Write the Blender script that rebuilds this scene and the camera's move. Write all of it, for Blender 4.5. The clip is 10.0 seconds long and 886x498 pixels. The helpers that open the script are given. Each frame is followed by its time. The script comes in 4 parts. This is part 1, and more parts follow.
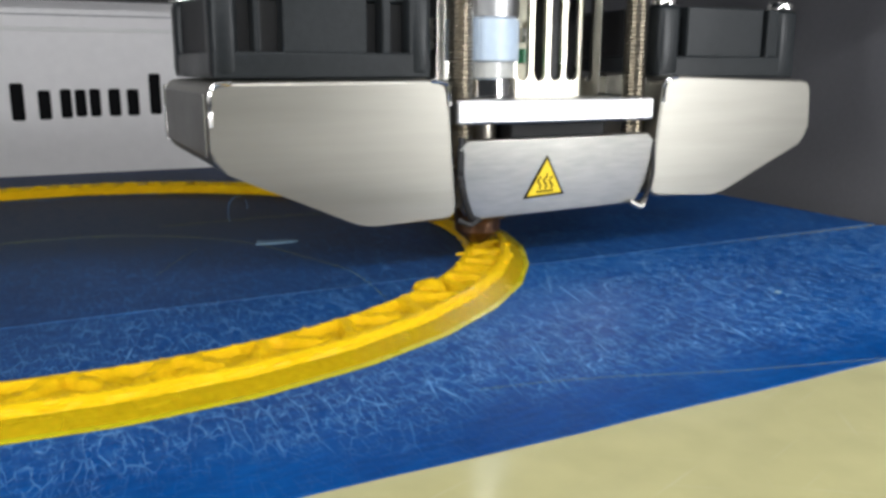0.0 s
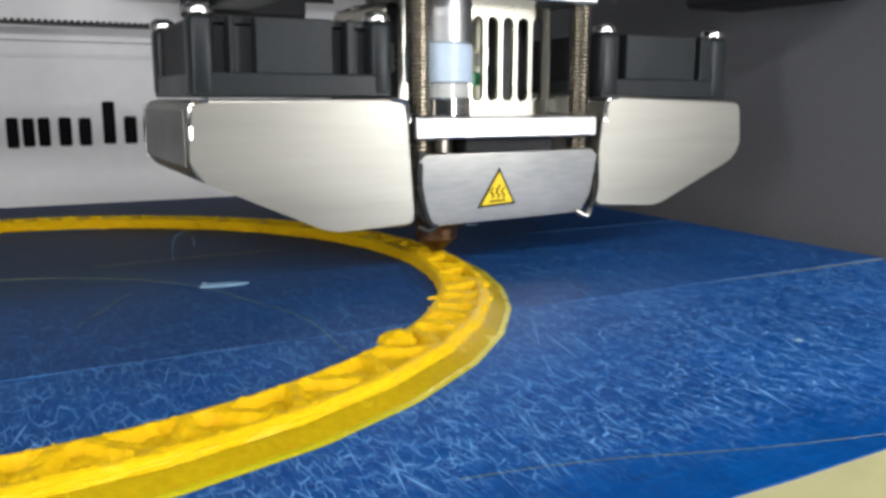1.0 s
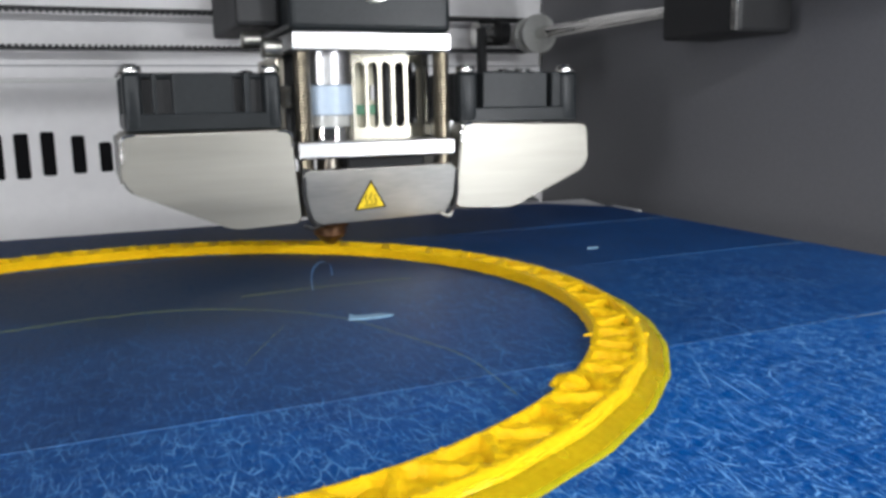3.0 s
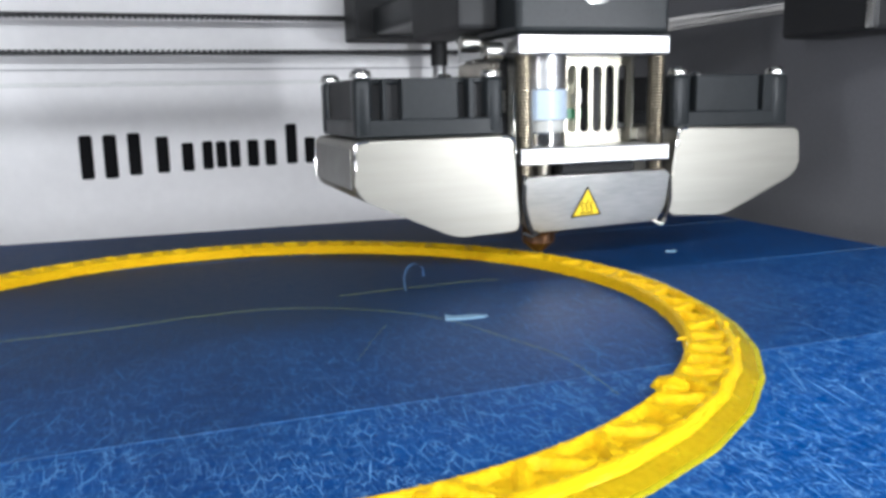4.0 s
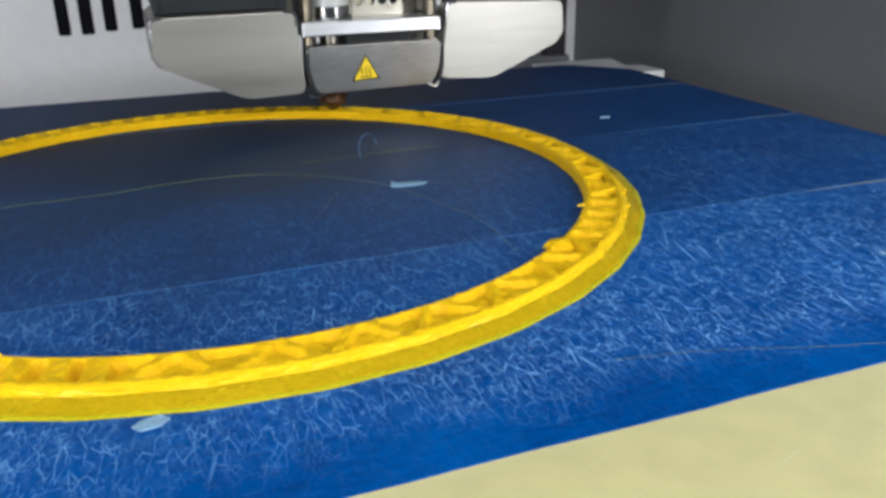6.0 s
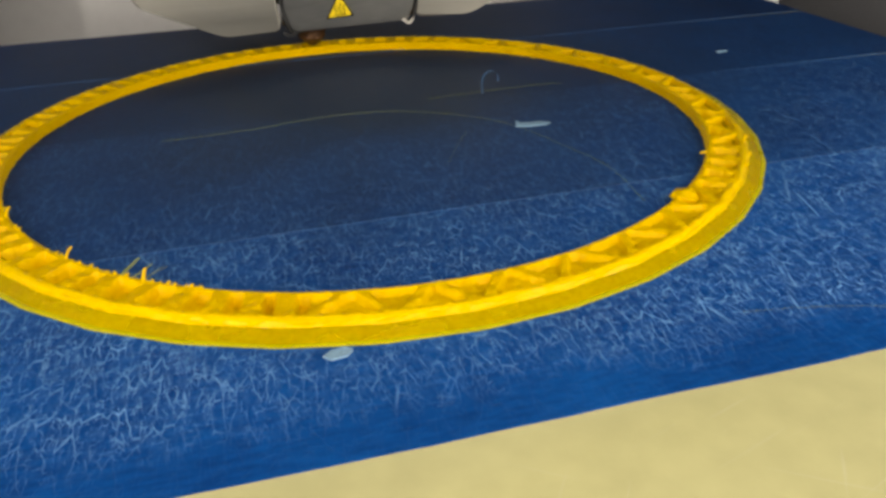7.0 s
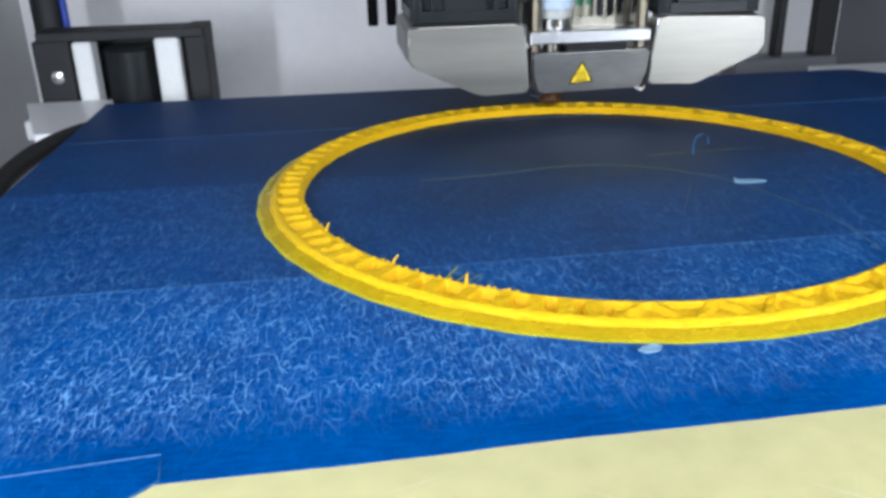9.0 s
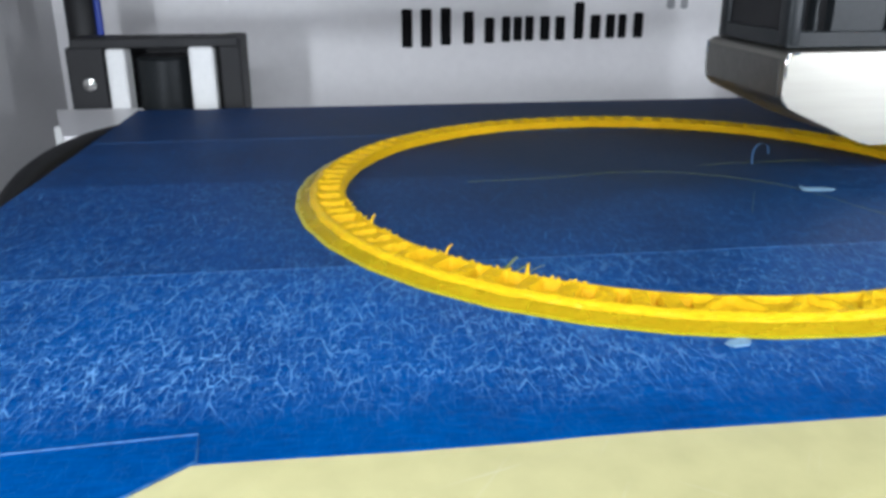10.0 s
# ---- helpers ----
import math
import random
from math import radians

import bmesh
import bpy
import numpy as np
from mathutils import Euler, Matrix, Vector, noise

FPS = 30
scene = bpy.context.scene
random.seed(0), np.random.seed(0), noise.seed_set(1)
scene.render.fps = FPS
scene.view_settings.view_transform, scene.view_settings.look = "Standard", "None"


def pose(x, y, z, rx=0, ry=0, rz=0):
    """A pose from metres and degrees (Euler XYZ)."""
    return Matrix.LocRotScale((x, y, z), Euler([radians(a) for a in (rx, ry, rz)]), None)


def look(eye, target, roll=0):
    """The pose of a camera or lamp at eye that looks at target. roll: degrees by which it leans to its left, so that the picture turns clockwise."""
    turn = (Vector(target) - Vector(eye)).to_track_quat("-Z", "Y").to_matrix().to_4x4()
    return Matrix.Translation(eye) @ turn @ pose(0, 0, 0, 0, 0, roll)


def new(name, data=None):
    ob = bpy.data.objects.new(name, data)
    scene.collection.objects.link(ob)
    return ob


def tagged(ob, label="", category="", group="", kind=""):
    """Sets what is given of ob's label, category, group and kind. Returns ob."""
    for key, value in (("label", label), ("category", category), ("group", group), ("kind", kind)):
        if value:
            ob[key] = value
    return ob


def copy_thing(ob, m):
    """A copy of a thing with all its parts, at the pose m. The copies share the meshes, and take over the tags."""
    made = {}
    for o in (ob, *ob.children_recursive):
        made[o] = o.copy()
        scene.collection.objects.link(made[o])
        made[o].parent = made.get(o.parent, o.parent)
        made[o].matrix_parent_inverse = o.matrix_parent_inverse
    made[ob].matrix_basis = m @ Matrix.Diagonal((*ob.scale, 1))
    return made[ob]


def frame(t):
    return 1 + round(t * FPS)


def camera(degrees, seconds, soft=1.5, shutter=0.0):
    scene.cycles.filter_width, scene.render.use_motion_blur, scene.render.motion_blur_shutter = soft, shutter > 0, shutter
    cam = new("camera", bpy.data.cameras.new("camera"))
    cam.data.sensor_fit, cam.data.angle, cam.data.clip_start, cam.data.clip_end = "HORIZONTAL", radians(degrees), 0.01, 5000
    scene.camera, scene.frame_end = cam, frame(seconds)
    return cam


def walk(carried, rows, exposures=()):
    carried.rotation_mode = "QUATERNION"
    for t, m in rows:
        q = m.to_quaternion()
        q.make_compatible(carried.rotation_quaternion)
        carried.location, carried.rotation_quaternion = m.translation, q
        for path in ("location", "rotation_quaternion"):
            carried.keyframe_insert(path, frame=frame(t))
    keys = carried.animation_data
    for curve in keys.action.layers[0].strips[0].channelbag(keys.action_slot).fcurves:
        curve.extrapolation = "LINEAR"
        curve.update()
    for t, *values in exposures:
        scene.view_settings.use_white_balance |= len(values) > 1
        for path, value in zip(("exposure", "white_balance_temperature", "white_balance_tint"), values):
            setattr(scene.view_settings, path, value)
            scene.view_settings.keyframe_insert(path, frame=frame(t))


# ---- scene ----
import itertools

# ---------------------------------------------------------------- camera
cam = camera(56.5, 10.0, soft=3.4)
PATH = [
    (0, -0.00086, -0.13489, 0.02753, 77.614, -0.123, -25.462),
    (0.3, 0.00310, -0.12853, 0.02693, 78.220, -0.321, -26.899),
    (0.5, 0.00590, -0.12415, 0.02502, 78.630, -0.374, -27.801),
    (0.8, 0.00694, -0.12533, 0.02613, 79.150, -0.076, -27.632),
    (1, 0.00566, -0.12173, 0.02586, 79.757, -0.077, -27.478),
    (1.3, 0.00344, -0.12164, 0.02773, 80.069, -0.010, -27.142),
    (1.5, 0.00470, -0.11981, 0.02639, 80.364, 0.204, -26.566),
    (1.8, 0.00383, -0.11896, 0.02685, 79.913, 0.274, -26.114),
    (2, 0.00374, -0.11675, 0.02653, 79.964, 0.467, -25.382),
    (2.2, 0.00360, -0.11621, 0.02716, 79.928, 0.876, -24.557),
    (3.3, -0.00793, -0.11842, 0.03150, 80.074, 1.022, -21.669),
    (3.5, -0.01103, -0.12036, 0.03298, 79.924, 1.102, -20.630),
    (3.7, -0.01332, -0.12205, 0.03403, 79.841, 1.080, -19.512),
    (4, -0.01141, -0.12000, 0.03232, 79.880, 1.167, -19.043),
    (4.2, -0.00891, -0.12403, 0.03258, 79.673, 1.048, -19.590),
    (4.5, -0.00396, -0.12701, 0.03209, 79.582, 1.514, -20.562),
    (4.8, -0.00283, -0.13482, 0.03341, 79.650, 1.522, -21.410),
    (5, -0.00242, -0.14321, 0.03474, 79.009, 1.848, -21.380),
    (5.3, -0.00516, -0.15272, 0.03967, 78.312, 2.360, -20.975),
    (5.5, -0.00472, -0.15274, 0.04206, 76.989, 2.513, -20.336),
    (5.7, -0.00517, -0.14412, 0.04000, 72.958, 1.721, -20.154),
    (5.9, -0.00727, -0.14007, 0.03963, 70.286, 1.247, -20.277),
    (6, -0.01046, -0.14012, 0.04195, 68.787, 0.992, -19.920),
    (6.1, -0.01300, -0.13885, 0.04103, 68.618, 1.685, -18.719),
    (6.2, -0.01630, -0.13970, 0.04352, 67.492, 1.163, -18.220),
    (7.3, -0.02297, -0.14947, 0.05124, 62.218, 2.283, -12.604),
    (7.5, -0.02830, -0.15413, 0.05085, 62.574, 2.004, -11.491),
    (7.8, -0.03416, -0.15545, 0.05178, 63.278, 1.211, -11.243),
    (8, -0.03626, -0.15576, 0.05211, 64.426, 0.901, -10.331),
    (8.5, -0.04042, -0.15770, 0.05283, 65.396, 0.781, -9.507),
    (8.7, -0.04496, -0.16073, 0.05342, 66.472, 1.154, -8.612),
    (9, -0.05202, -0.15984, 0.05372, 67.486, 1.227, -7.385),
    (9.2, -0.05524, -0.16202, 0.05392, 68.189, 1.374, -6.553),
    (9.4, -0.05767, -0.15873, 0.04794, 68.960, 1.439, -5.302),
    (9.5, -0.05895, -0.15745, 0.04514, 68.722, 1.360, -5.124),
    (9.8, -0.05804, -0.15509, 0.04284, 69.688, 0.748, -5.163),
    (10, -0.05745, -0.15320, 0.04260, 70.630, 0.247, -5.885),
]
EXPOSURES = [(0.0, -0.66, 5850, 10), (1.0, -0.51, 5850, 10), (2.0, -0.48, 5600, 10), (3.5, -0.11, 5800, 10), (4.0, 0.02, 5600, 10), (4.5, 0.04, 5800, 10), (5.0, -0.11, 5850, 10), (5.5, -0.44, 5800, 10),
             (6.2, -0.41, 5650, 10), (7.5, -0.66, 7400, 10), (8.0, -0.54, 5980, 10), (8.5, -0.28, 5380, 10), (9.0, -0.16, 5330, 10), (9.5, -0.11, 5380, 10), (10.0, -0.26, 5430, 10)]
walk(cam, [(t, pose(x, y, z, rx, ry, rz)) for t, x, y, z, rx, ry, rz in PATH], EXPOSURES)

# where the nozzle stands over the bed, second by second
HEAD = [
    (0, 0.0550, -0.0294), (0.3, 0.0604, -0.0244), (0.5, 0.0608, -0.0162), (0.8, 0.0607, -0.0095), (1, 0.0646, -0.0062),
    (1.3, 0.0649, 0.0011), (1.5, 0.0617, 0.0069), (1.8, 0.0592, 0.0149), (2, 0.0627, 0.0219), (2.2, 0.0581, 0.0265),
    (3.3, 0.0375, 0.0499), (3.5, 0.0447, 0.0481), (3.7, 0.0480, 0.0388), (4, 0.0597, 0.0288), (4.2, 0.0631, 0.0168),
    (4.5, 0.0612, -0.0053), (4.8, 0.0591, -0.0222), (5, 0.0591, -0.0236), (5.3, 0.0609, 0.0070), (5.5, 0.0513, 0.0343),
    (5.7, 0.0353, 0.0494), (5.9, 0.0356, 0.0562), (6, 0.0310, 0.0532), (6.1, 0.0286, 0.0604), (6.2, 0.0246, 0.0595),
    (7.5, -0.0125, 0.0628), (7.8, -0.0188, 0.0549), (8, -0.0247, 0.0603), (8.3, -0.0330, 0.0495), (8.5, -0.0300, 0.0559),
    (8.7, -0.0192, 0.0599), (9, 0.0051, 0.0608), (9.2, 0.0160, 0.0629), (9.4, 0.0272, 0.0634), (9.5, 0.0311, 0.0542),
    (9.8, 0.0520, 0.0300), (10, 0.0617, 0.0055),
]

# ---------------------------------------------------------------- world and light
world = bpy.data.worlds.new("room_light")
scene.world = world
world.use_nodes = True
world.node_tree.nodes["Background"].inputs[0].default_value = (0.95, 0.97, 1.0, 1)
world.node_tree.nodes["Background"].inputs[1].default_value = 0.06


def strip_lamp(name, at, to, length, width, watts, colour):
    data = bpy.data.lights.new(name, "AREA")
    data.shape, data.size, data.size_y, data.energy, data.color = "RECTANGLE", length, width, watts, colour
    ob = new(name, data)
    ob.matrix_world = look(at, to)
    return ob


LED = (1.0, 0.95, 0.87)
strip_lamp("led_strip_light_top", (0.0, -0.18, 0.116), (0.0, 0.02, 0.0), 0.30, 0.012, 0.50, LED)
strip_lamp("led_strip_light_right", (0.163, -0.19, 0.050), (0.0, 0.10, 0.04), 0.012, 0.08, 0.43, LED)
strip_lamp("led_strip_light_left", (-0.163, -0.19, 0.050), (0.0, 0.10, 0.04), 0.012, 0.08, 0.43, LED)


# ---------------------------------------------------------------- materials
def material(name, base, rough=0.5, metal=0.0, vary=0.12, fine=900.0, coarse=60.0, bump=0.1, bump_scale=1500.0, stretch=(1, 1, 1),
             spec=0.5, coat=0.0, sss=0.0, sss_radius=(0.002, 0.0012, 0.0002), transmission=0.0, rough_vary=0.12, tint=None):
    """A surface with two scales of colour change, uneven gloss and fine relief."""
    m = bpy.data.materials.new(name)
    m.use_nodes = True
    n, l = m.node_tree.nodes, m.node_tree.links
    b = n["Principled BSDF"]
    tc, mp = n.new("ShaderNodeTexCoord"), n.new("ShaderNodeMapping")
    mp.inputs["Scale"].default_value = stretch
    l.new(tc.outputs["Object"], mp.inputs["Vector"])
    info = n.new("ShaderNodeObjectInfo")
    big, small = n.new("ShaderNodeTexNoise"), n.new("ShaderNodeTexNoise")
    big.inputs["Scale"].default_value, small.inputs["Scale"].default_value = coarse, fine
    big.inputs["Detail"].default_value, small.inputs["Detail"].default_value = 4, 3
    l.new(mp.outputs[0], big.inputs["Vector"]), l.new(mp.outputs[0], small.inputs["Vector"])
    both = n.new("ShaderNodeMath")
    both.operation = "ADD"
    l.new(big.outputs["Fac"], both.inputs[0]), l.new(small.outputs["Fac"], both.inputs[1])
    rng = n.new("ShaderNodeMapRange")
    rng.inputs["From Min"].default_value, rng.inputs["From Max"].default_value = 0.6, 1.4
    l.new(both.outputs[0], rng.inputs["Value"])
    mix = n.new("ShaderNodeMix")
    mix.data_type = "RGBA"
    dark = tint or tuple(c * (1 - 2 * vary) for c in base)
    mix.inputs["A"].default_value, mix.inputs["B"].default_value = (*dark, 1), (*[min(1, c * (1 + vary)) for c in base], 1)
    l.new(rng.outputs[0], mix.inputs["Factor"])
    l.new(mix.outputs["Result"], b.inputs["Base Color"])
    rr = n.new("ShaderNodeMapRange")
    rr.inputs["To Min"].default_value, rr.inputs["To Max"].default_value = max(0.02, rough - rough_vary), min(1, rough + rough_vary)
    l.new(big.outputs["Fac"], rr.inputs["Value"]), l.new(rr.outputs[0], b.inputs["Roughness"])
    b.inputs["Metallic"].default_value = metal
    b.inputs["Specular IOR Level"].default_value = spec
    b.inputs["Coat Weight"].default_value = coat
    b.inputs["Transmission Weight"].default_value = transmission
    if sss:
        b.inputs["Subsurface Weight"].default_value = sss
        b.inputs["Subsurface Radius"].default_value = sss_radius
        b.inputs["Subsurface Scale"].default_value = 1.0
    if bump:
        grain, bp = n.new("ShaderNodeTexNoise"), n.new("ShaderNodeBump")
        grain.inputs["Scale"].default_value, grain.inputs["Detail"].default_value = bump_scale, 3
        bp.inputs["Strength"].default_value, bp.inputs["Distance"].default_value = bump, 0.0004
        l.new(mp.outputs[0], grain.inputs["Vector"]), l.new(grain.outputs["Fac"], bp.inputs["Height"])
        l.new(bp.outputs[0], b.inputs["Normal"])
    return m


def tape_material(name, base, pale=(0.18, 0.40, 0.74), amount=0.62, clean_edge=False):
    """Blue creped masking tape, scuffed and scratched white by scraping prints off it."""
    m = bpy.data.materials.new(name)
    m.use_nodes = True
    n, l = m.node_tree.nodes, m.node_tree.links
    b = n["Principled BSDF"]
    geo = n.new("ShaderNodeNewGeometry")
    where = geo.outputs["Position"]

    def noise_of(scale, detail, turn=0.0, stretch=(1, 1, 1), distortion=0.0):
        mp, tex = n.new("ShaderNodeMapping"), n.new("ShaderNodeTexNoise")
        mp.vector_type = "TEXTURE"
        mp.inputs["Rotation"].default_value = (0, 0, radians(turn))
        mp.inputs["Scale"].default_value = stretch
        tex.inputs["Scale"].default_value, tex.inputs["Detail"].default_value, tex.inputs["Distortion"].default_value = scale, detail, distortion
        l.new(where, mp.inputs["Vector"]), l.new(mp.outputs[0], tex.inputs["Vector"])
        return tex.outputs["Fac"]

    def ramp(value, lo, hi, a=0.0, z=1.0):
        r = n.new("ShaderNodeMapRange")
        r.inputs["From Min"].default_value, r.inputs["From Max"].default_value = lo, hi
        r.inputs["To Min"].default_value, r.inputs["To Max"].default_value = a, z
        l.new(value, r.inputs["Value"])
        return r.outputs[0]

    def maths(op, a, c):
        q = n.new("ShaderNodeMath")
        q.operation = op
        for i, v in enumerate((a, c)):
            if isinstance(v, (int, float)):
                q.inputs[i].default_value = v
            else:
                l.new(v, q.inputs[i])
        return q.outputs[0]

    # scuffs: wandering pale lines, mostly along the plate, broken up and laid over one another, with a few long scratches
    def filaments(scale, turn, long, width, seed, lo, distortion=0.0):
        mp, tex = n.new("ShaderNodeMapping"), n.new("ShaderNodeTexNoise")
        mp.vector_type = "TEXTURE"
        mp.inputs["Location"].default_value = (seed, seed * 0.7, 0)
        mp.inputs["Rotation"].default_value = (0, 0, radians(turn))
        mp.inputs["Scale"].default_value = (long, 1, 1)
        tex.inputs["Scale"].default_value, tex.inputs["Detail"].default_value, tex.inputs["Distortion"].default_value = scale, 3.0, distortion
        l.new(where, mp.inputs["Vector"]), l.new(mp.outputs[0], tex.inputs["Vector"])
        off = maths("ABSOLUTE", maths("SUBTRACT", tex.outputs["Fac"], 0.5), 0.0)
        line = ramp(off, 0.0, width, 1.0, 0.0)
        return maths("MULTIPLY", line, ramp(noise_of(scale * 0.7, 3.0, turn, (2.2, 1, 1)), lo, lo + 0.14))

    # the creped paper is worn pale along a broken net of fine creases
    def creases(scale, turn, long, width, seed, lo):
        warp, mix, mp, tex = n.new("ShaderNodeTexNoise"), n.new("ShaderNodeVectorMath"), n.new("ShaderNodeMapping"), n.new("ShaderNodeTexVoronoi")
        warp.inputs["Scale"].default_value, warp.inputs["Detail"].default_value = scale * 0.9, 3.0
        mix.operation = "MULTIPLY_ADD"
        mix.inputs[1].default_value = (0.45 / scale, 0.45 / scale, 0)
        l.new(where, warp.inputs["Vector"]), l.new(warp.outputs["Color"], mix.inputs[0]), l.new(where, mix.inputs[2])
        mp.vector_type = "TEXTURE"
        mp.inputs["Location"].default_value = (seed, seed * 0.7, 0)
        mp.inputs["Rotation"].default_value = (0, 0, radians(turn))
        mp.inputs["Scale"].default_value = (long, 1, 1)
        tex.voronoi_dimensions, tex.feature = "2D", "DISTANCE_TO_EDGE"
        tex.inputs["Scale"].default_value = scale
        l.new(mix.outputs[0], mp.inputs["Vector"]), l.new(mp.outputs[0], tex.inputs["Vector"])
        line = ramp(tex.outputs["Distance"], 0.0, width, 1.0, 0.0)
        return maths("MULTIPLY", line, ramp(noise_of(scale * 0.55, 3.0, turn, (1.6, 1, 1)), lo, lo + 0.12))

    total = creases(780, 90, 4.6, 0.052, 0.31, 0.45)
    for args in ((1000, 85, 3.8, 0.056, 1.7, 0.48), (1500, 94, 2.2, 0.075, 2.9, 0.50)):
        total = maths("MAXIMUM", total, creases(*args))
    for args in ((460, 94, 8.0, 0.010, 1.7, 0.50), (420, 74, 7.0, 0.010, 4.3, 0.56), (420, 108, 7.0, 0.010, 5.1, 0.57), (1150, 3, 3.2, 0.030, 6.7, 0.54)):
        total = maths("MAXIMUM", total, filaments(*args))
    for turn, scale, long, lo in ((62, 1200, 34, 0.70), (76, 1500, 22, 0.68), (104, 1500, 22, 0.69), (160, 1400, 28, 0.73)):
        total = maths("MAXIMUM", total, ramp(noise_of(scale, 2.0, turn, (long, 1, 1)), lo, lo + 0.08))
    worn = ramp(noise_of(34, 4.0), 0.34, 0.64, 0.55, 1.0)
    if clean_edge:
        apart = n.new("ShaderNodeSeparateXYZ")
        l.new(where, apart.inputs[0])
        ragged = maths("ADD", apart.outputs["Y"], maths("MULTIPLY", maths("SUBTRACT", noise_of(60, 3.0), 0.5), 0.012))
        worn = maths("MULTIPLY", worn, ramp(ragged, -0.0825, -0.0745, 0.05, 1.0))
    scratch = maths("MULTIPLY", total, worn)
    dust = ramp(noise_of(1300, 5.0, 90, (2, 1, 1)), 0.45, 0.8, 0.0, 0.22)
    white = maths("MAXIMUM", scratch, maths("MULTIPLY", dust, worn))
    mottled = ramp(maths("ADD", maths("MULTIPLY", noise_of(46, 5.0), 0.5), maths("MULTIPLY", noise_of(1300, 3.0, 2, (3.5, 1, 1)), 0.5)), 0.34, 0.66)
    ground = n.new("ShaderNodeMix")
    ground.data_type = "RGBA"
    ground.inputs["A"].default_value = (base[0] * 0.5, base[1] * 0.55, base[2] * 0.62, 1)
    ground.inputs["B"].default_value = (base[0] * 1.3, base[1] * 1.18, base[2] * 1.12, 1)
    l.new(mottled, ground.inputs["Factor"])
    # the middle of the plate is duller and greyer, out to a ragged edge
    reach, away = n.new("ShaderNodeVectorMath"), n.new("ShaderNodeVectorMath")
    away.operation, reach.operation = "SUBTRACT", "LENGTH"
    away.inputs[1].default_value = (0.0, 0.036, 0.0)
    l.new(where, away.inputs[0]), l.new(away.outputs[0], reach.inputs[0])
    ragged_reach = maths("ADD", reach.outputs["Value"], maths("MULTIPLY", maths("SUBTRACT", noise_of(28, 4.0), 0.5), 0.05))
    mid_dull = ramp(ragged_reach, 0.026, 0.102, 0.92, 0.0)
    greyed = n.new("ShaderNodeMix")
    greyed.data_type = "RGBA"
    greyed.inputs["B"].default_value = (0.010, 0.026, 0.056, 1)
    l.new(ground.outputs["Result"], greyed.inputs["A"]), l.new(mid_dull, greyed.inputs["Factor"])
    ground = greyed
    scuff = n.new("ShaderNodeMix")
    scuff.data_type = "RGBA"
    scuff.inputs["B"].default_value = (*pale, 1)
    l.new(ground.outputs["Result"], scuff.inputs["A"]), l.new(maths("MULTIPLY", maths("MULTIPLY", white, amount), maths("SUBTRACT", 1.0, maths("MULTIPLY", mid_dull, 0.88))), scuff.inputs["Factor"])
    l.new(scuff.outputs["Result"], b.inputs["Base Color"])
    l.new(ramp(white, 0, 1, 0.5, 0.75), b.inputs["Roughness"])
    b.inputs["Specular IOR Level"].default_value = 0.12
    crepe = noise_of(1000, 2.0, 90, (6, 1, 1))
    height = maths("ADD", maths("MULTIPLY", crepe, 0.6), maths("MULTIPLY", total, -0.5))
    bp = n.new("ShaderNodeBump")
    bp.inputs["Strength"].default_value, bp.inputs["Distance"].default_value = 0.35, 0.00025
    l.new(height, bp.inputs["Height"]), l.new(bp.outputs[0], b.inputs["Normal"])
    return m


# bases darken strip by strip: wear, plus rear shade put into the colour
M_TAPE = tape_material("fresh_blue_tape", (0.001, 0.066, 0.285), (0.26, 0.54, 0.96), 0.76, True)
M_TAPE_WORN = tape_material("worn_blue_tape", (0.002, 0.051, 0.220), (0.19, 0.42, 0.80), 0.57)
M_TAPE_SHADED = tape_material("worn_shaded_blue_tape", (0.002, 0.042, 0.176), (0.14, 0.32, 0.66), 0.38)
M_TAPE_REAR_SHADED = tape_material("worn_deep_shaded_blue_tape", (0.003, 0.036, 0.148), (0.10, 0.23, 0.50), 0.34)
M_TAPE_EDGE = material("pale_torn_tape_edge", (0.035, 0.13, 0.34), 0.6, vary=0.4, fine=700, coarse=120, bump=0.1)
M_PLA = material("yellow_plastic", (0.74, 0.455, 0.0002), 0.42, vary=0.07, fine=1800, coarse=160, bump=0.6, bump_scale=750, spec=0.05, sss=0.10, sss_radius=(0.0018, 0.0011, 0.0001))
M_SKIRT = material("translucent_yellow_plastic", (0.72, 0.50, 0.0005), 0.26, transmission=0.42, vary=0.1, fine=1500, coarse=120, bump=0.4, bump_scale=800, spec=0.07, sss=0.25, sss_radius=(0.0018, 0.0011, 0.0001))
M_BRIM = material("greenish_yellow_plastic", (0.55, 0.48, 0.003), 0.3, vary=0.1, fine=1500, coarse=120, bump=0.2, bump_scale=800, spec=0.3)
M_SIDE = material("glossy_yellow_plastic", (0.80, 0.51, 0.0003), 0.32, vary=0.06, fine=1500, coarse=140, bump=0.3, bump_scale=800, spec=0.12, sss=0.15, sss_radius=(0.0018, 0.0011, 0.0001))
M_STRAND = material("thin_yellow_strand", (0.17, 0.20, 0.04), 0.4, bump=0)
M_GLASS = material("bed_glass", (0.58, 0.54, 0.26), 0.16, vary=0.07, fine=220, coarse=18, bump=0.03, bump_scale=90, spec=0.5, coat=0.3)
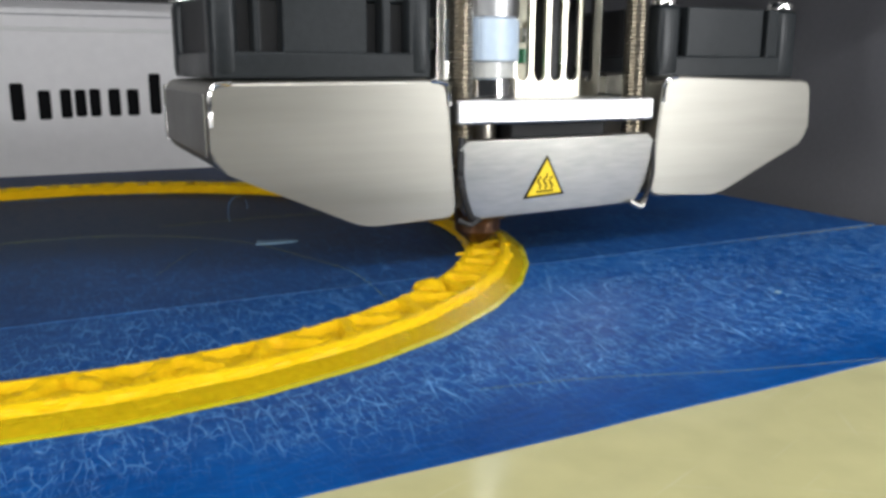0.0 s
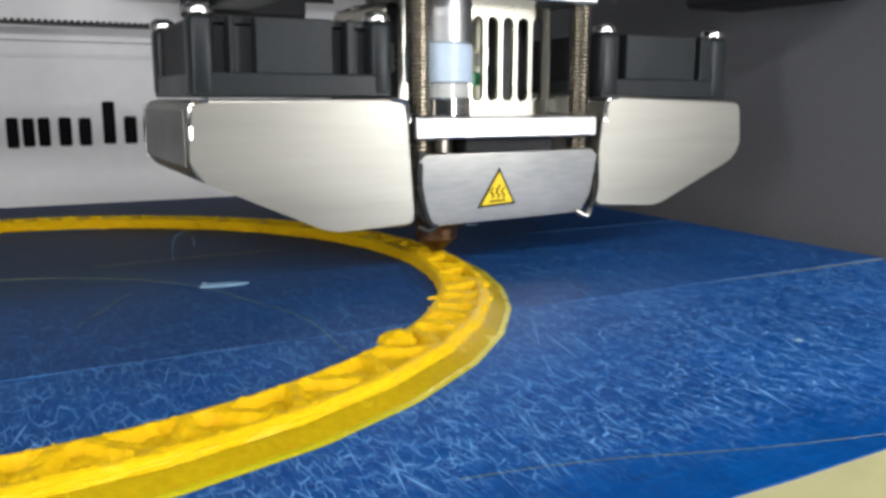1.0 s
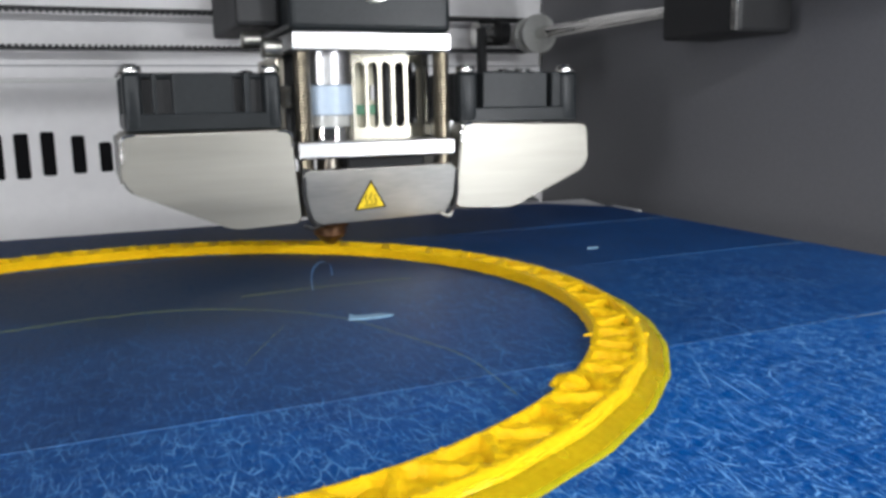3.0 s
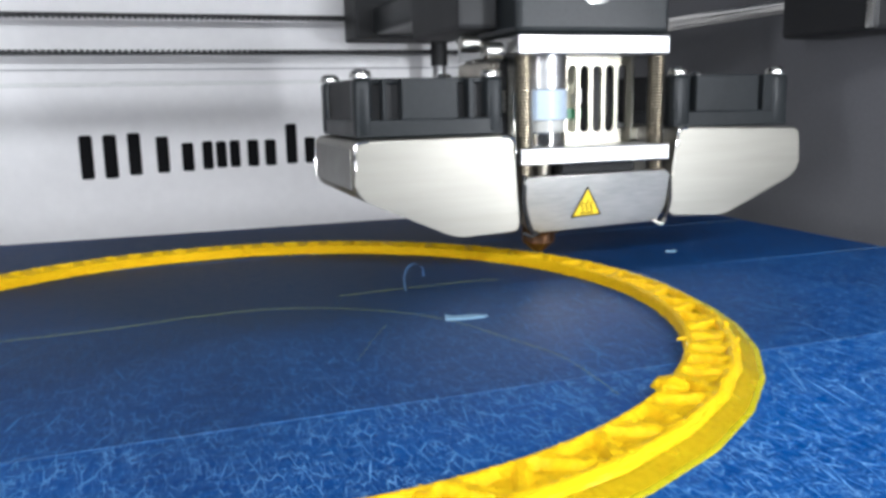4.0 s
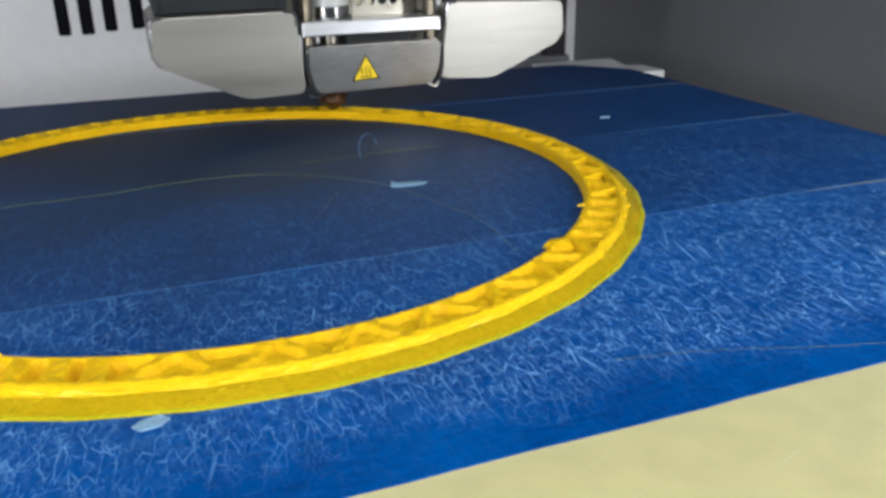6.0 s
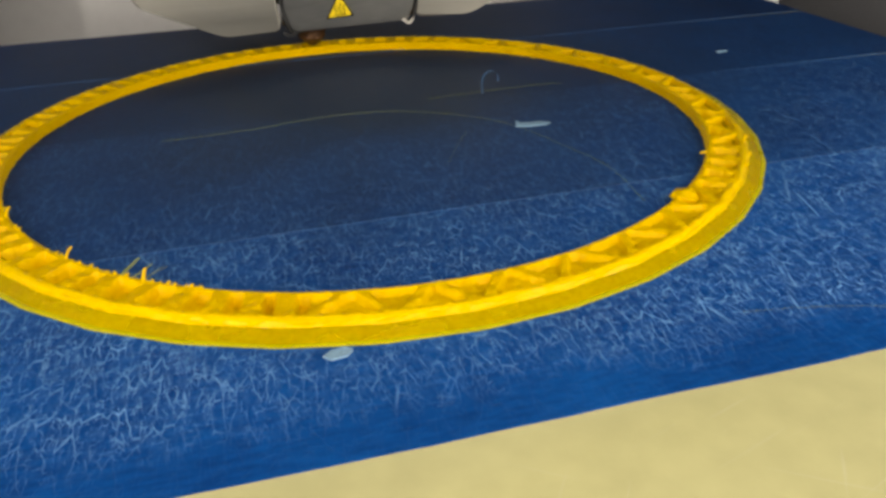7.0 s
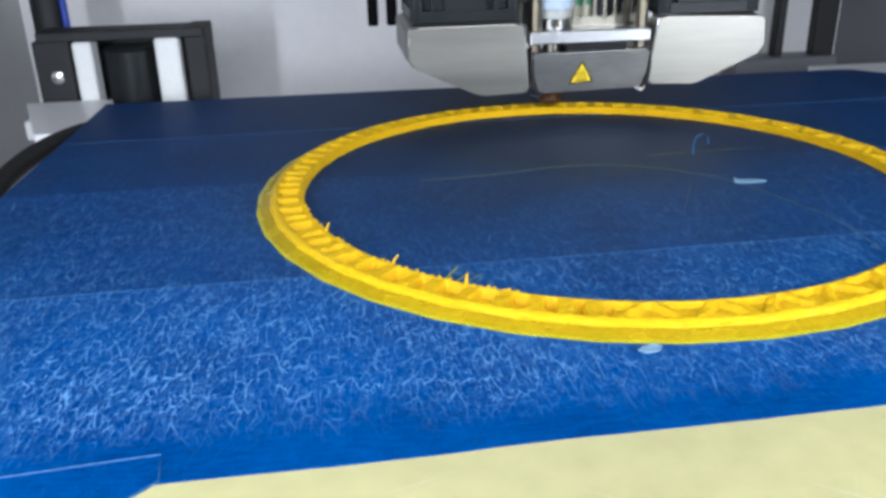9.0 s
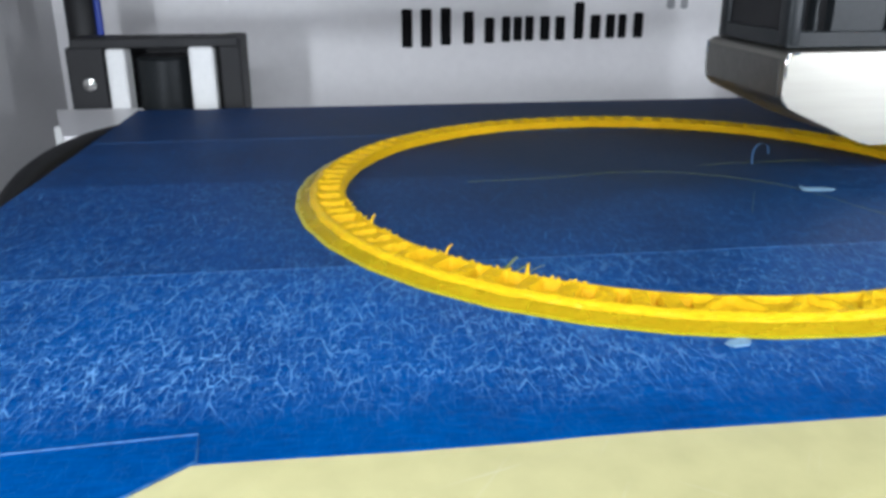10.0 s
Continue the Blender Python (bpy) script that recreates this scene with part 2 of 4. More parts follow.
def scratched(m, pale, amount):
    """Fine pale scratches and smears over a material's own colour."""
    n, l = m.node_tree.nodes, m.node_tree.links
    b = n["Principled BSDF"]
    base = b.inputs["Base Color"].links[0].from_socket
    geo = n.new("ShaderNodeNewGeometry")
    last = base
    for turn, scale, long, lo, much in ((20, 1700, 34, 0.68, 1.0), (58, 1600, 30, 0.70, 1.0), (-35, 1650, 36, 0.70, 1.0), (8, 40, 4, 0.45, 0.35)):
        mp, tex, rng, mix = n.new("ShaderNodeMapping"), n.new("ShaderNodeTexNoise"), n.new("ShaderNodeMapRange"), n.new("ShaderNodeMix")
        mp.vector_type = "TEXTURE"
        mp.inputs["Rotation"].default_value = (0, 0, radians(turn))
        mp.inputs["Scale"].default_value = (long, 1, 1)
        tex.inputs["Scale"].default_value = scale
        rng.inputs["From Min"].default_value, rng.inputs["From Max"].default_value, rng.inputs["To Max"].default_value = lo, lo + (0.1 if scale > 100 else 0.35), amount * much
        mix.data_type = "RGBA"
        mix.inputs["B"].default_value = (*pale, 1)
        l.new(geo.outputs["Position"], mp.inputs["Vector"]), l.new(mp.outputs[0], tex.inputs["Vector"]), l.new(tex.outputs["Fac"], rng.inputs["Value"])
        l.new(last, mix.inputs["A"]), l.new(rng.outputs[0], mix.inputs["Factor"])
        last = mix.outputs["Result"]
    l.new(last, b.inputs["Base Color"])


scratched(M_GLASS, (0.66, 0.64, 0.47), 0.3)
M_STEEL = material("brushed_steel", (0.335, 0.322, 0.284), 0.42, metal=1.0, vary=0.05, fine=300, coarse=40, bump=0.03, bump_scale=500, stretch=(0.2, 1, 3))
M_ALU = material("milled_aluminium", (0.56, 0.56, 0.56), 0.34, metal=1.0, vary=0.05, fine=700, coarse=80, bump=0.08, bump_scale=900, stretch=(0.3, 1, 3))
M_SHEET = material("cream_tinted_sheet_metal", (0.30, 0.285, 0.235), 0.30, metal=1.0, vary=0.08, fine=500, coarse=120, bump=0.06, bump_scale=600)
M_PLATE = material("worn_steel_cover", (0.48, 0.47, 0.43), 0.33, metal=1.0, rough_vary=0.05, vary=0.12, fine=900, coarse=150, bump=0.05, bump_scale=700, stretch=(0.3, 1, 1.4))
M_FLANK = material("darker_steel", (0.19, 0.185, 0.17), 0.36, metal=1.0, vary=0.12, fine=600, coarse=90, bump=0.05)
M_CHROME = material("bright_chrome", (0.74, 0.73, 0.70), 0.16, metal=1.0, vary=0.04, bump=0.03)
M_THREAD = material("threaded_steel", (0.42, 0.39, 0.33), 0.32, metal=1.0, vary=0.12, bump=0.1)
M_BRASS = material("burnt_brass", (0.13, 0.065, 0.03), 0.42, metal=0.7, vary=0.4, fine=900, coarse=300, bump=0.5, bump_scale=900)
M_BLACK = material("black_plastic", (0.016, 0.0185, 0.020), 0.38, vary=0.15, fine=1200, coarse=80, bump=0.08, bump_scale=2500, spec=0.22)
M_MATT = material("matt_black", (0.009, 0.009, 0.01), 0.6, vary=0.2, bump=0.1)
M_TEFLON = material("bluish_white_teflon", (0.50, 0.59, 0.70), 0.4, vary=0.05, sss=0.4, sss_radius=(0.002, 0.002, 0.002), bump=0.05)
M_PEEK = material("cloudy_clear_plastic", (0.52, 0.52, 0.49), 0.25, vary=0.08, sss=0.3, sss_radius=(0.002, 0.002, 0.002), bump=0.04)
M_WHITE = material("white_panel", (0.90, 0.88, 0.88), 0.36, vary=0.025, fine=300, coarse=12, bump=0.02, bump_scale=700, coat=0.06)
M_WHITE2 = material("white_painted_metal", (0.82, 0.82, 0.80), 0.35, vary=0.04, bump=0.04)
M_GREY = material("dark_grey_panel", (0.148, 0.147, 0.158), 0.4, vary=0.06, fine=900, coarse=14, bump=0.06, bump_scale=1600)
# left side panel: grey raised to put the light on it into the colour
M_GREY_LIT = material("lit_grey_panel", (0.46, 0.455, 0.46), 0.4, vary=0.05, fine=900, coarse=14, bump=0.06, bump_scale=1600)
M_INK = material("black_print", (0.006, 0.006, 0.007), 0.7, vary=0.1, bump=0, spec=0.08)
# for the small grey bars and for the painted belt shadow
M_INK_SHADOW = material("grey_print_and_belt_shadow", (0.35, 0.35, 0.36), 0.5, vary=0.1, bump=0)
M_YELLOW = material("yellow_label", (0.86, 0.62, 0.01), 0.4, vary=0.06, bump=0.02)
M_RUBBER = material("black_rubber_belt", (0.016, 0.016, 0.017), 0.6, vary=0.2, bump=0.1)
M_GREEN = material("green_board", (0.02, 0.23, 0.08), 0.4, vary=0.2, bump=0.05)
M_CREAM = material("cream_insulation", (0.72, 0.68, 0.5), 0.5, vary=0.1, bump=0.1)
M_BLUE = material("blue_sleeve", (0.02, 0.05, 0.35), 0.4, vary=0.1, bump=0.05)
M_FLAKE = material("pale_blue_paper_shred", (0.25, 0.42, 0.58), 0.6, vary=0.2, fine=2500, bump=0.3)
M_CURL = material("scraped_blue_paper", (0.15, 0.32, 0.60), 0.6, vary=0.2, fine=2500, bump=0.3)
M_TABLE = material("grey_table_top", (0.35, 0.34, 0.32), 0.5, vary=0.1, fine=120, coarse=8, bump=0.05, bump_scale=300)
M_LED = bpy.data.materials.new("led_strip")
M_LED.use_nodes = True
M_LED.node_tree.nodes["Principled BSDF"].inputs["Emission Color"].default_value = (*LED, 1)
M_LED.node_tree.nodes["Principled BSDF"].inputs["Emission Strength"].default_value = 6.0


# ---------------------------------------------------------------- mesh helpers
MM = 0.001


def thing(name, at=(0, 0, 0), label="", category="", group="", kind=""):
    ob = new(name)
    ob.empty_display_size = 0.01
    ob.location = at
    return tagged(ob, label, category, group, kind)


def part(name, bm, mat, parent=None, label="", smooth=False):
    me = bpy.data.meshes.new(name)
    bmesh.ops.recalc_face_normals(bm, faces=bm.faces)
    bm.to_mesh(me)
    bm.free()
    me.materials.append(mat)
    if smooth:
        me.shade_smooth()
        me.set_sharp_from_angle(angle=radians(35))
    ob = new(name, me)
    if parent:
        ob.parent = parent
    if label:
        ob["label"] = label
    return ob


def add_box(bm, x0, x1, y0, y1, z0, z1, bevel=0.0, seg=2, turn=None):
    """A box in millimetres, with rounded edges."""
    made = bmesh.ops.create_cube(bm, size=1.0)["verts"]
    m = Matrix.Translation(((x0 + x1) / 2 * MM, (y0 + y1) / 2 * MM, (z0 + z1) / 2 * MM)) @ Matrix.Diagonal(((x1 - x0) * MM, (y1 - y0) * MM, (z1 - z0) * MM, 1))
    if turn is not None:
        m = turn @ m
    bmesh.ops.transform(bm, matrix=m, verts=made)
    if bevel:
        edges = {e for v in made for e in v.link_edges}
        bmesh.ops.bevel(bm, geom=list(edges), offset=bevel * MM, segments=seg, profile=0.5, affect="EDGES")
    return bm


def box(*a, **k):
    return add_box(bmesh.new(), *a, **k)


def add_prism(bm, outline, y0, y1, bevel=0.0, seg=2):
    """An outline in x and z, in millimetres, drawn out along y."""
    front = [bm.verts.new((x * MM, y0 * MM, z * MM)) for x, z in outline]
    back = [bm.verts.new((x * MM, y1 * MM, z * MM)) for x, z in outline]
    faces = [bm.faces.new(front), bm.faces.new(back[::-1])]
    for i in range(len(front)):
        j = (i + 1) % len(front)
        faces.append(bm.faces.new((front[j], front[i], back[i], back[j])))
    if bevel:
        bmesh.ops.bevel(bm, geom=list({e for f in faces for e in f.edges}), offset=bevel * MM, segments=seg, profile=0.5, affect="EDGES")
    return bm


def prism(*a, **k):
    return add_prism(bmesh.new(), *a, **k)


def add_lathe(bm, profile, seg=24, at=(0, 0, 0), axis="z", cap=True):
    """A profile of (radius, height) in millimetres, turned round an axis through at."""
    turn = {"z": Matrix(), "x": Matrix.Rotation(radians(90), 4, "Y"), "y": Matrix.Rotation(radians(-90), 4, "X")}[axis]
    m = Matrix.Translation([c * MM for c in at]) @ turn
    rings = []
    for r, h in profile:
        rings.append([bm.verts.new(m @ Vector((r * MM * math.cos(a), r * MM * math.sin(a), h * MM))) for a in (2 * math.pi * i / seg for i in range(seg))])
    for a, b in zip(rings, rings[1:]):
        for i in range(seg):
            j = (i + 1) % seg
            bm.faces.new((a[i], a[j], b[j], b[i]))
    if cap:
        bm.faces.new(rings[0][::-1])
        bm.faces.new(rings[-1])
    return bm


def lathe(*a, **k):
    return add_lathe(bmesh.new(), *a, **k)


def add_tube(bm, points, radius, seg=8, taper=1.0):
    """A round rod along points, in millimetres."""
    pts = [Vector(p) * MM for p in points]
    rings = []
    for i, p in enumerate(pts):
        way = (pts[min(i + 1, len(pts) - 1)] - pts[max(i - 1, 0)]).normalized()
        side = way.cross(Vector((0, 0, 1)))
        side = side.normalized() if side.length > 1e-4 else Vector((1, 0, 0))
        up = side.cross(way)
        r = radius * MM * (1 + (taper - 1) * i / max(1, len(pts) - 1))
        rings.append([bm.verts.new(p + r * (math.cos(a) * side + math.sin(a) * up)) for a in (2 * math.pi * k / seg for k in range(seg))])
    for a, b in zip(rings, rings[1:]):
        for k in range(seg):
            j = (k + 1) % seg
            bm.faces.new((a[k], a[j], b[j], b[k]))
    bm.faces.new(rings[0][::-1]), bm.faces.new(rings[-1])
    return bm


def tube(*a, **k):
    return add_tube(bmesh.new(), *a, **k)


def smooth_path(points, steps=6):
    """A rounded line through points."""
    out = []
    p = [Vector(q) for q in points]
    for i in range(len(p) - 1):
        a, b, c, d = p[max(i - 1, 0)], p[i], p[i + 1], p[min(i + 2, len(p) - 1)]
        for k in range(steps):
            u = k / steps
            out.append(0.5 * (2 * b + (c - a) * u + (2 * a - 5 * b + 4 * c - d) * u * u + (3 * b - a - 3 * c + d) * u ** 3))
    return out + [p[-1]]


def plate_with_holes(outline, holes, thick, bevel=0.0):
    """A flat sheet in x and z, in millimetres, with openings through it, standing with its front at y = 0."""
    cu = bpy.data.curves.new("sheet", "CURVE")
    cu.dimensions, cu.fill_mode, cu.extrude, cu.bevel_depth, cu.bevel_resolution = "2D", "BOTH", thick / 2 * MM, bevel * MM, 1
    for loop in (outline, *holes):
        sp = cu.splines.new("POLY")
        sp.points.add(len(loop) - 1)
        sp.use_cyclic_u = True
        for q, (x, z) in zip(sp.points, loop):
            q.co = (x * MM, z * MM, 0, 1)
    ob = bpy.data.objects.new("sheet", cu)
    me = bpy.data.meshes.new_from_object(ob)
    bpy.data.objects.remove(ob)
    bm = bmesh.new()
    bm.from_mesh(me)
    bmesh.ops.remove_doubles(bm, verts=bm.verts, dist=1e-6)
    bmesh.ops.transform(bm, matrix=Matrix.Translation((0, thick / 2 * MM, 0)) @ Matrix.Rotation(radians(90), 4, "X"), verts=bm.verts)
    return bm


def slot(x, z0, z1, w, seg=6):
    r = w / 2
    top = [(x + r * math.cos(a), z1 - r + r * math.sin(a)) for a in (math.pi * i / seg for i in range(seg + 1))]
    low = [(x + r * math.cos(a), z0 + r + r * math.sin(a)) for a in (math.pi + math.pi * i / seg for i in range(seg + 1))]
    return top + low


def rounded(x0, x1, z0, z1, r, seg=4):
    out = []
    for cx, cz, a0 in ((x1 - r, z1 - r, 0), (x0 + r, z1 - r, 90), (x0 + r, z0 + r, 180), (x1 - r, z0 + r, 270)):
        out += [(cx + r * math.cos(radians(a0 + 90 * i / seg)), cz + r * math.sin(radians(a0 + 90 * i / seg))) for i in range(seg + 1)]
    return out


# ---------------------------------------------------------------- the printer's case
IN_X, BACK, FRONT, LOW, HIGH = 178.0, 205.0, -196.0, -120.0, 126.0

tagged(part("wall_back", box(-IN_X - 6, IN_X + 6, BACK, BACK + 6, LOW, 41.0), M_WHITE), "glossy white rear panel inside a desktop printer", "wall", kind="structure")
tagged(part("wall_back_upper", box(-IN_X - 6, IN_X + 6, BACK + 2.5, BACK + 8.5, 41.0, HIGH), M_WHITE), "glossy white upper rear panel behind the belts", "wall", kind="structure")
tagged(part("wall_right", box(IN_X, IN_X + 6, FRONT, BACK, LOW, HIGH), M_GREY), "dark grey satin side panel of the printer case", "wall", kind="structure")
tagged(part("wall_left", box(-IN_X - 6, -IN_X, FRONT, BACK, LOW, HIGH), M_GREY_LIT), "satin side panel of the printer case, its grey lightened for the light on it", "wall", kind="structure")
tagged(part("floor", box(-IN_X - 6, IN_X + 6, FRONT, BACK + 6, LOW - 6, LOW), M_WHITE2), "white base panel of the printer case", "floor", kind="structure")
frame_holes = [rounded(-150, 150, -95, 105, 18)]
bm = plate_with_holes(rounded(-IN_X - 6, IN_X + 6, LOW - 6, HIGH, 10), frame_holes, 6)
bmesh.ops.translate(bm, verts=bm.verts, vec=(0, (FRONT - 6) * MM, 0))
tagged(part("wall_front", bm, M_WHITE2), "white front panel with a large rounded opening", "wall", kind="structure")
tagged(part("table", box(-900, 900, -700, 700, LOW - 36, LOW - 6, bevel=3), M_TABLE), "grey table top under the printer", "table", kind="structure")

led = thing("led_strip", label="warm white light strip along the inside of the front opening", category="light strip")
part("diffuser", box(-150, 150, FRONT + 0.5, FRONT + 3, 113, 119), M_LED, led)
part("diffuser", box(160, 166, FRONT + 0.5, FRONT + 3, 10, 90), M_LED, led)
part("diffuser", box(-166, -160, FRONT + 0.5, FRONT + 3, 10, 90), M_LED, led)

# ---------------------------------------------------------------- the heated bed
BED_L, BED_R, TAPE_F, BED_B = -123.5, 133.5, -85.6, 102.6
bed = thing("build_plate", (0, 0, -0.004), "glass build plate with a bare cream front edge", "build plate")
part("glass", box(BED_L, BED_R, -118, BED_B - 18, 0.0, 3.85, bevel=0.5), M_GLASS, bed)
part("glass_rear", box(BED_L, BED_R - 14, BED_B - 18.05, BED_B - 0.5, 0.0, 3.83, bevel=0.3), M_GLASS, bed)
part("heater_plate", box(BED_L + 1, BED_R - 1, -117, BED_B - 20, -4, -0.1, bevel=0.6), M_ALU, bed)

# four strips of masking tape, each lapping a little over the one before it
seams = [TAPE_F, -37.8, 11.5, 57.0, BED_B]
for i in range(4):
    bm = bmesh.new()
    y0, y1 = seams[i], seams[i + 1] + (1.2 if i < 3 else 0)
    x0, x1 = BED_L + 0.1, BED_R - 0.1
    nx = 60
    cut = 14 if i == 3 else 0
    lo, hi = [], []
    for k in range(nx + 1):
        x = x0 + (x1 - x0) * k / nx
        wob = 0.12 * noise.noise((x * 0.3, i * 7.3, 0.0)) + (0.35 * noise.noise((x * 0.05, 3.1, i)) - 0.9 + 0.022 * x if i == 0 else 0.017 * x)
        top = y1 - max(0.0, cut - (x1 - x)) * 1.2
        lift = 0.05 * (i % 2)
        lo.append((x, y0 + wob, lift)), hi.append((x, top, lift))
    vb = [[bm.verts.new((x * MM, y * MM, (z - 0.13) * MM)) for x, y, z in row] for row in (lo, hi)]
    vt = [[bm.verts.new((x * MM, y * MM, (z + 0.0) * MM)) for x, y, z in row] for row in (lo, hi)]
    for k in range(nx):
        bm.faces.new((vt[0][k], vt[0][k + 1], vt[1][k + 1], vt[1][k]))
        bm.faces.new((vb[0][k + 1], vb[0][k], vb[1][k], vb[1][k + 1]))
        bm.faces.new((vb[0][k], vb[0][k + 1], vt[0][k + 1], vt[0][k]))
        bm.faces.new((vb[1][k + 1], vb[1][k], vt[1][k], vt[1][k + 1]))
    bm.faces.new((vb[0][0], vt[0][0], vt[1][0], vb[1][0])), bm.faces.new((vb[0][-1], vb[1][-1], vt[1][-1], vt[0][-1]))
    strip = part("tape_strip", bm, (M_TAPE, M_TAPE_WORN, M_TAPE_SHADED, M_TAPE_REAR_SHADED)[i])
    if i:
        part("strip_edge", tube([(x, y, z - 0.02) for x, y, z in lo], 0.055, 5), M_TAPE_EDGE, strip, "pale lapped edge of the tape")
    tagged(strip, ("bright scratched blue masking tape strip along the front of the plate", "worn scratched blue masking tape strip across the plate", "worn blue masking tape strip across the plate, shade in its colour", "worn blue masking tape strip along the rear edge, shade in its colour")[i], "tape strip", "tape strips on the plate")

bm = bmesh.new()
shape = [(-123.3, -86.0), (-98, -85.2), (-73.8, -83.0), (-73.2, -87.6), (-77.0, -91.0), (-84, -97.5), (-92, -103), (-110, -112), (-123.3, -114)]
top = [bm.verts.new((x * MM, y * MM, 0.06 * MM)) for x, y in shape]
low = [bm.verts.new((x * MM, y * MM, -0.14 * MM)) for x, y in shape]
bm.faces.new(top), bm.faces.new(low[::-1])
for i in range(len(shape)):
    j = (i + 1) % len(shape)
    bm.faces.new((top[i], low[i], low[j], top[j]))
scrap = part("tape_scrap", bm, M_TAPE)
part("scrap_edge", tube([(x, y, 0.04) for x, y in shape[:7]], 0.13, 5), M_TAPE_EDGE, scrap, "pale torn edge")
tagged(scrap, "torn blue masking tape scrap over the front corner of the plate", "tape strip")

# ---------------------------------------------------------------- the printed ring
R_OUT, R_TOP, R_IN, RING_H = 69.6, 65.9, 60.7, 1.85
FACETS = 38
ring = thing("printed_ring", label="half-printed bright yellow plastic ring with open infill, stuck to blue tape", category="3d print")


def loop_ring(bm, profile, seg, wobble=0.0, facets=0, close=True, seed=0.0):
    """A closed profile of (radius, height) swept round the ring's axis; facets turn its outside into flats."""
    rows = []
    for k in range(seg):
        a = 2 * math.pi * k / seg
        row = []
        for q, (r, z) in enumerate(profile):
            if facets:
                step = 2 * math.pi / facets
                off = (a + 0.05) % step - step / 2
                r = r * math.cos(step / 2) / math.cos(off) * 1.002
            w = wobble * noise.noise((math.cos(a) * 40 + seed, math.sin(a) * 40, q * 3.7))
            row.append(bm.verts.new(((r + w) * MM * math.cos(a), (r + w) * MM * math.sin(a), (z + w * 0.6 * (z > 0.3)) * MM)))
        rows.append(row)
    n = len(profile)
    for k in range(seg):
        a, b = rows[k], rows[(k + 1) % seg]
        for q in range(n if close else n - 1):
            r = (q + 1) % n
            bm.faces.new((a[q], b[q], b[r], a[r]))
    return bm


# sloping outer skirt in layers, with the brighter wall above it
R_STEP, STEP_H = 67.35, 1.05


def layered(r0, z0, r1, z1, count):
    out = []
    for i in range(count):
        (ra, za), (rb, zb) = ((r0 + (r1 - r0) * u, z0 + (z1 - z0) * u) for u in (i / count, (i + 1) / count))
        out += [(ra - 0.02, za + 0.015), ((ra + rb) / 2 + 0.05, (za + zb) / 2), (rb + 0.02, zb - 0.01)]
    return out


part("skirt", loop_ring(bmesh.new(), [(R_TOP - 0.8, 0.02), (R_OUT, 0.02)] + layered(R_OUT, 0.02, R_STEP, STEP_H, 5) + [(R_TOP - 0.8, STEP_H)], 304, 0.03, FACETS), M_SKIRT, ring, "translucent sloping outer wall with layer lines", smooth=True)
part("brim", loop_ring(bmesh.new(), [(R_OUT - 0.4, 0.0), (R_OUT + 0.22, 0.0), (R_OUT + 0.28, 0.1), (R_OUT + 0.05, 0.2), (R_OUT - 0.4, 0.2)], 304, 0.05, FACETS), M_BRIM, ring, "thin first-layer edge line", smooth=True)
part("outer_wall", loop_ring(bmesh.new(), layered(R_STEP + 0.02, STEP_H - 0.02, R_TOP + 0.95, RING_H - 0.22, 3) + [(R_TOP + 0.75, RING_H - 0.06), (R_TOP + 0.5, RING_H + 0.03), (R_TOP + 0.2, RING_H + 0.04), (R_TOP - 0.1, RING_H - 0.06), (R_TOP - 0.15, 0.4)], 608, 0.13, FACETS), M_SIDE, ring, smooth=True)
inner = [(R_IN + 0.75, 0.02)]
for i in range(6):
    z = RING_H * i / 6
    inner += [(R_IN + 0.06, z + 0.03), (R_IN - 0.06, z + RING_H / 12), (R_IN + 0.05, z + RING_H / 6 - 0.02)]
inner += [(R_IN + 0.2, RING_H + 0.06), (R_IN + 0.65, RING_H + 0.05), (R_IN + 0.78, RING_H - 0.1)]
part("inner_wall", loop_ring(bmesh.new(), inner, 360, 0.22, 0, seed=5.0), M_PLA, ring, smooth=True)

# infill: a molten lattice between the two walls with shallow open pockets, and a lumpy bead on some of the rungs
rng = random.Random(4)


def rib_row():
    """Rungs between the two walls as (angle, slant, half width): closer on one side, slanting to and fro on two stretches."""
    out, a, k = [], 0.01, 0
    while a < 2 * math.pi - 0.04:
        turn = math.degrees(a)
        zigzag = turn < 62 or turn > 334 or 256 < turn < 314
        out.append((a, (0.060 if k % 2 else -0.060) if zigzag else 0.014 * rng.uniform(-1, 1), rng.uniform(0.55, 0.8) if zigzag else rng.uniform(0.75, 1.15)))
        a += 4.8 / 63.0 * (rng.uniform(0.78, 1.22) if 160 < turn < 250 else rng.uniform(0.9, 1.1))
        k += 1
    return out


def ease(lo, hi, v):
    v = min(1.0, max(0.0, (v - lo) / (hi - lo)))
    return v * v * (3 - 2 * v)


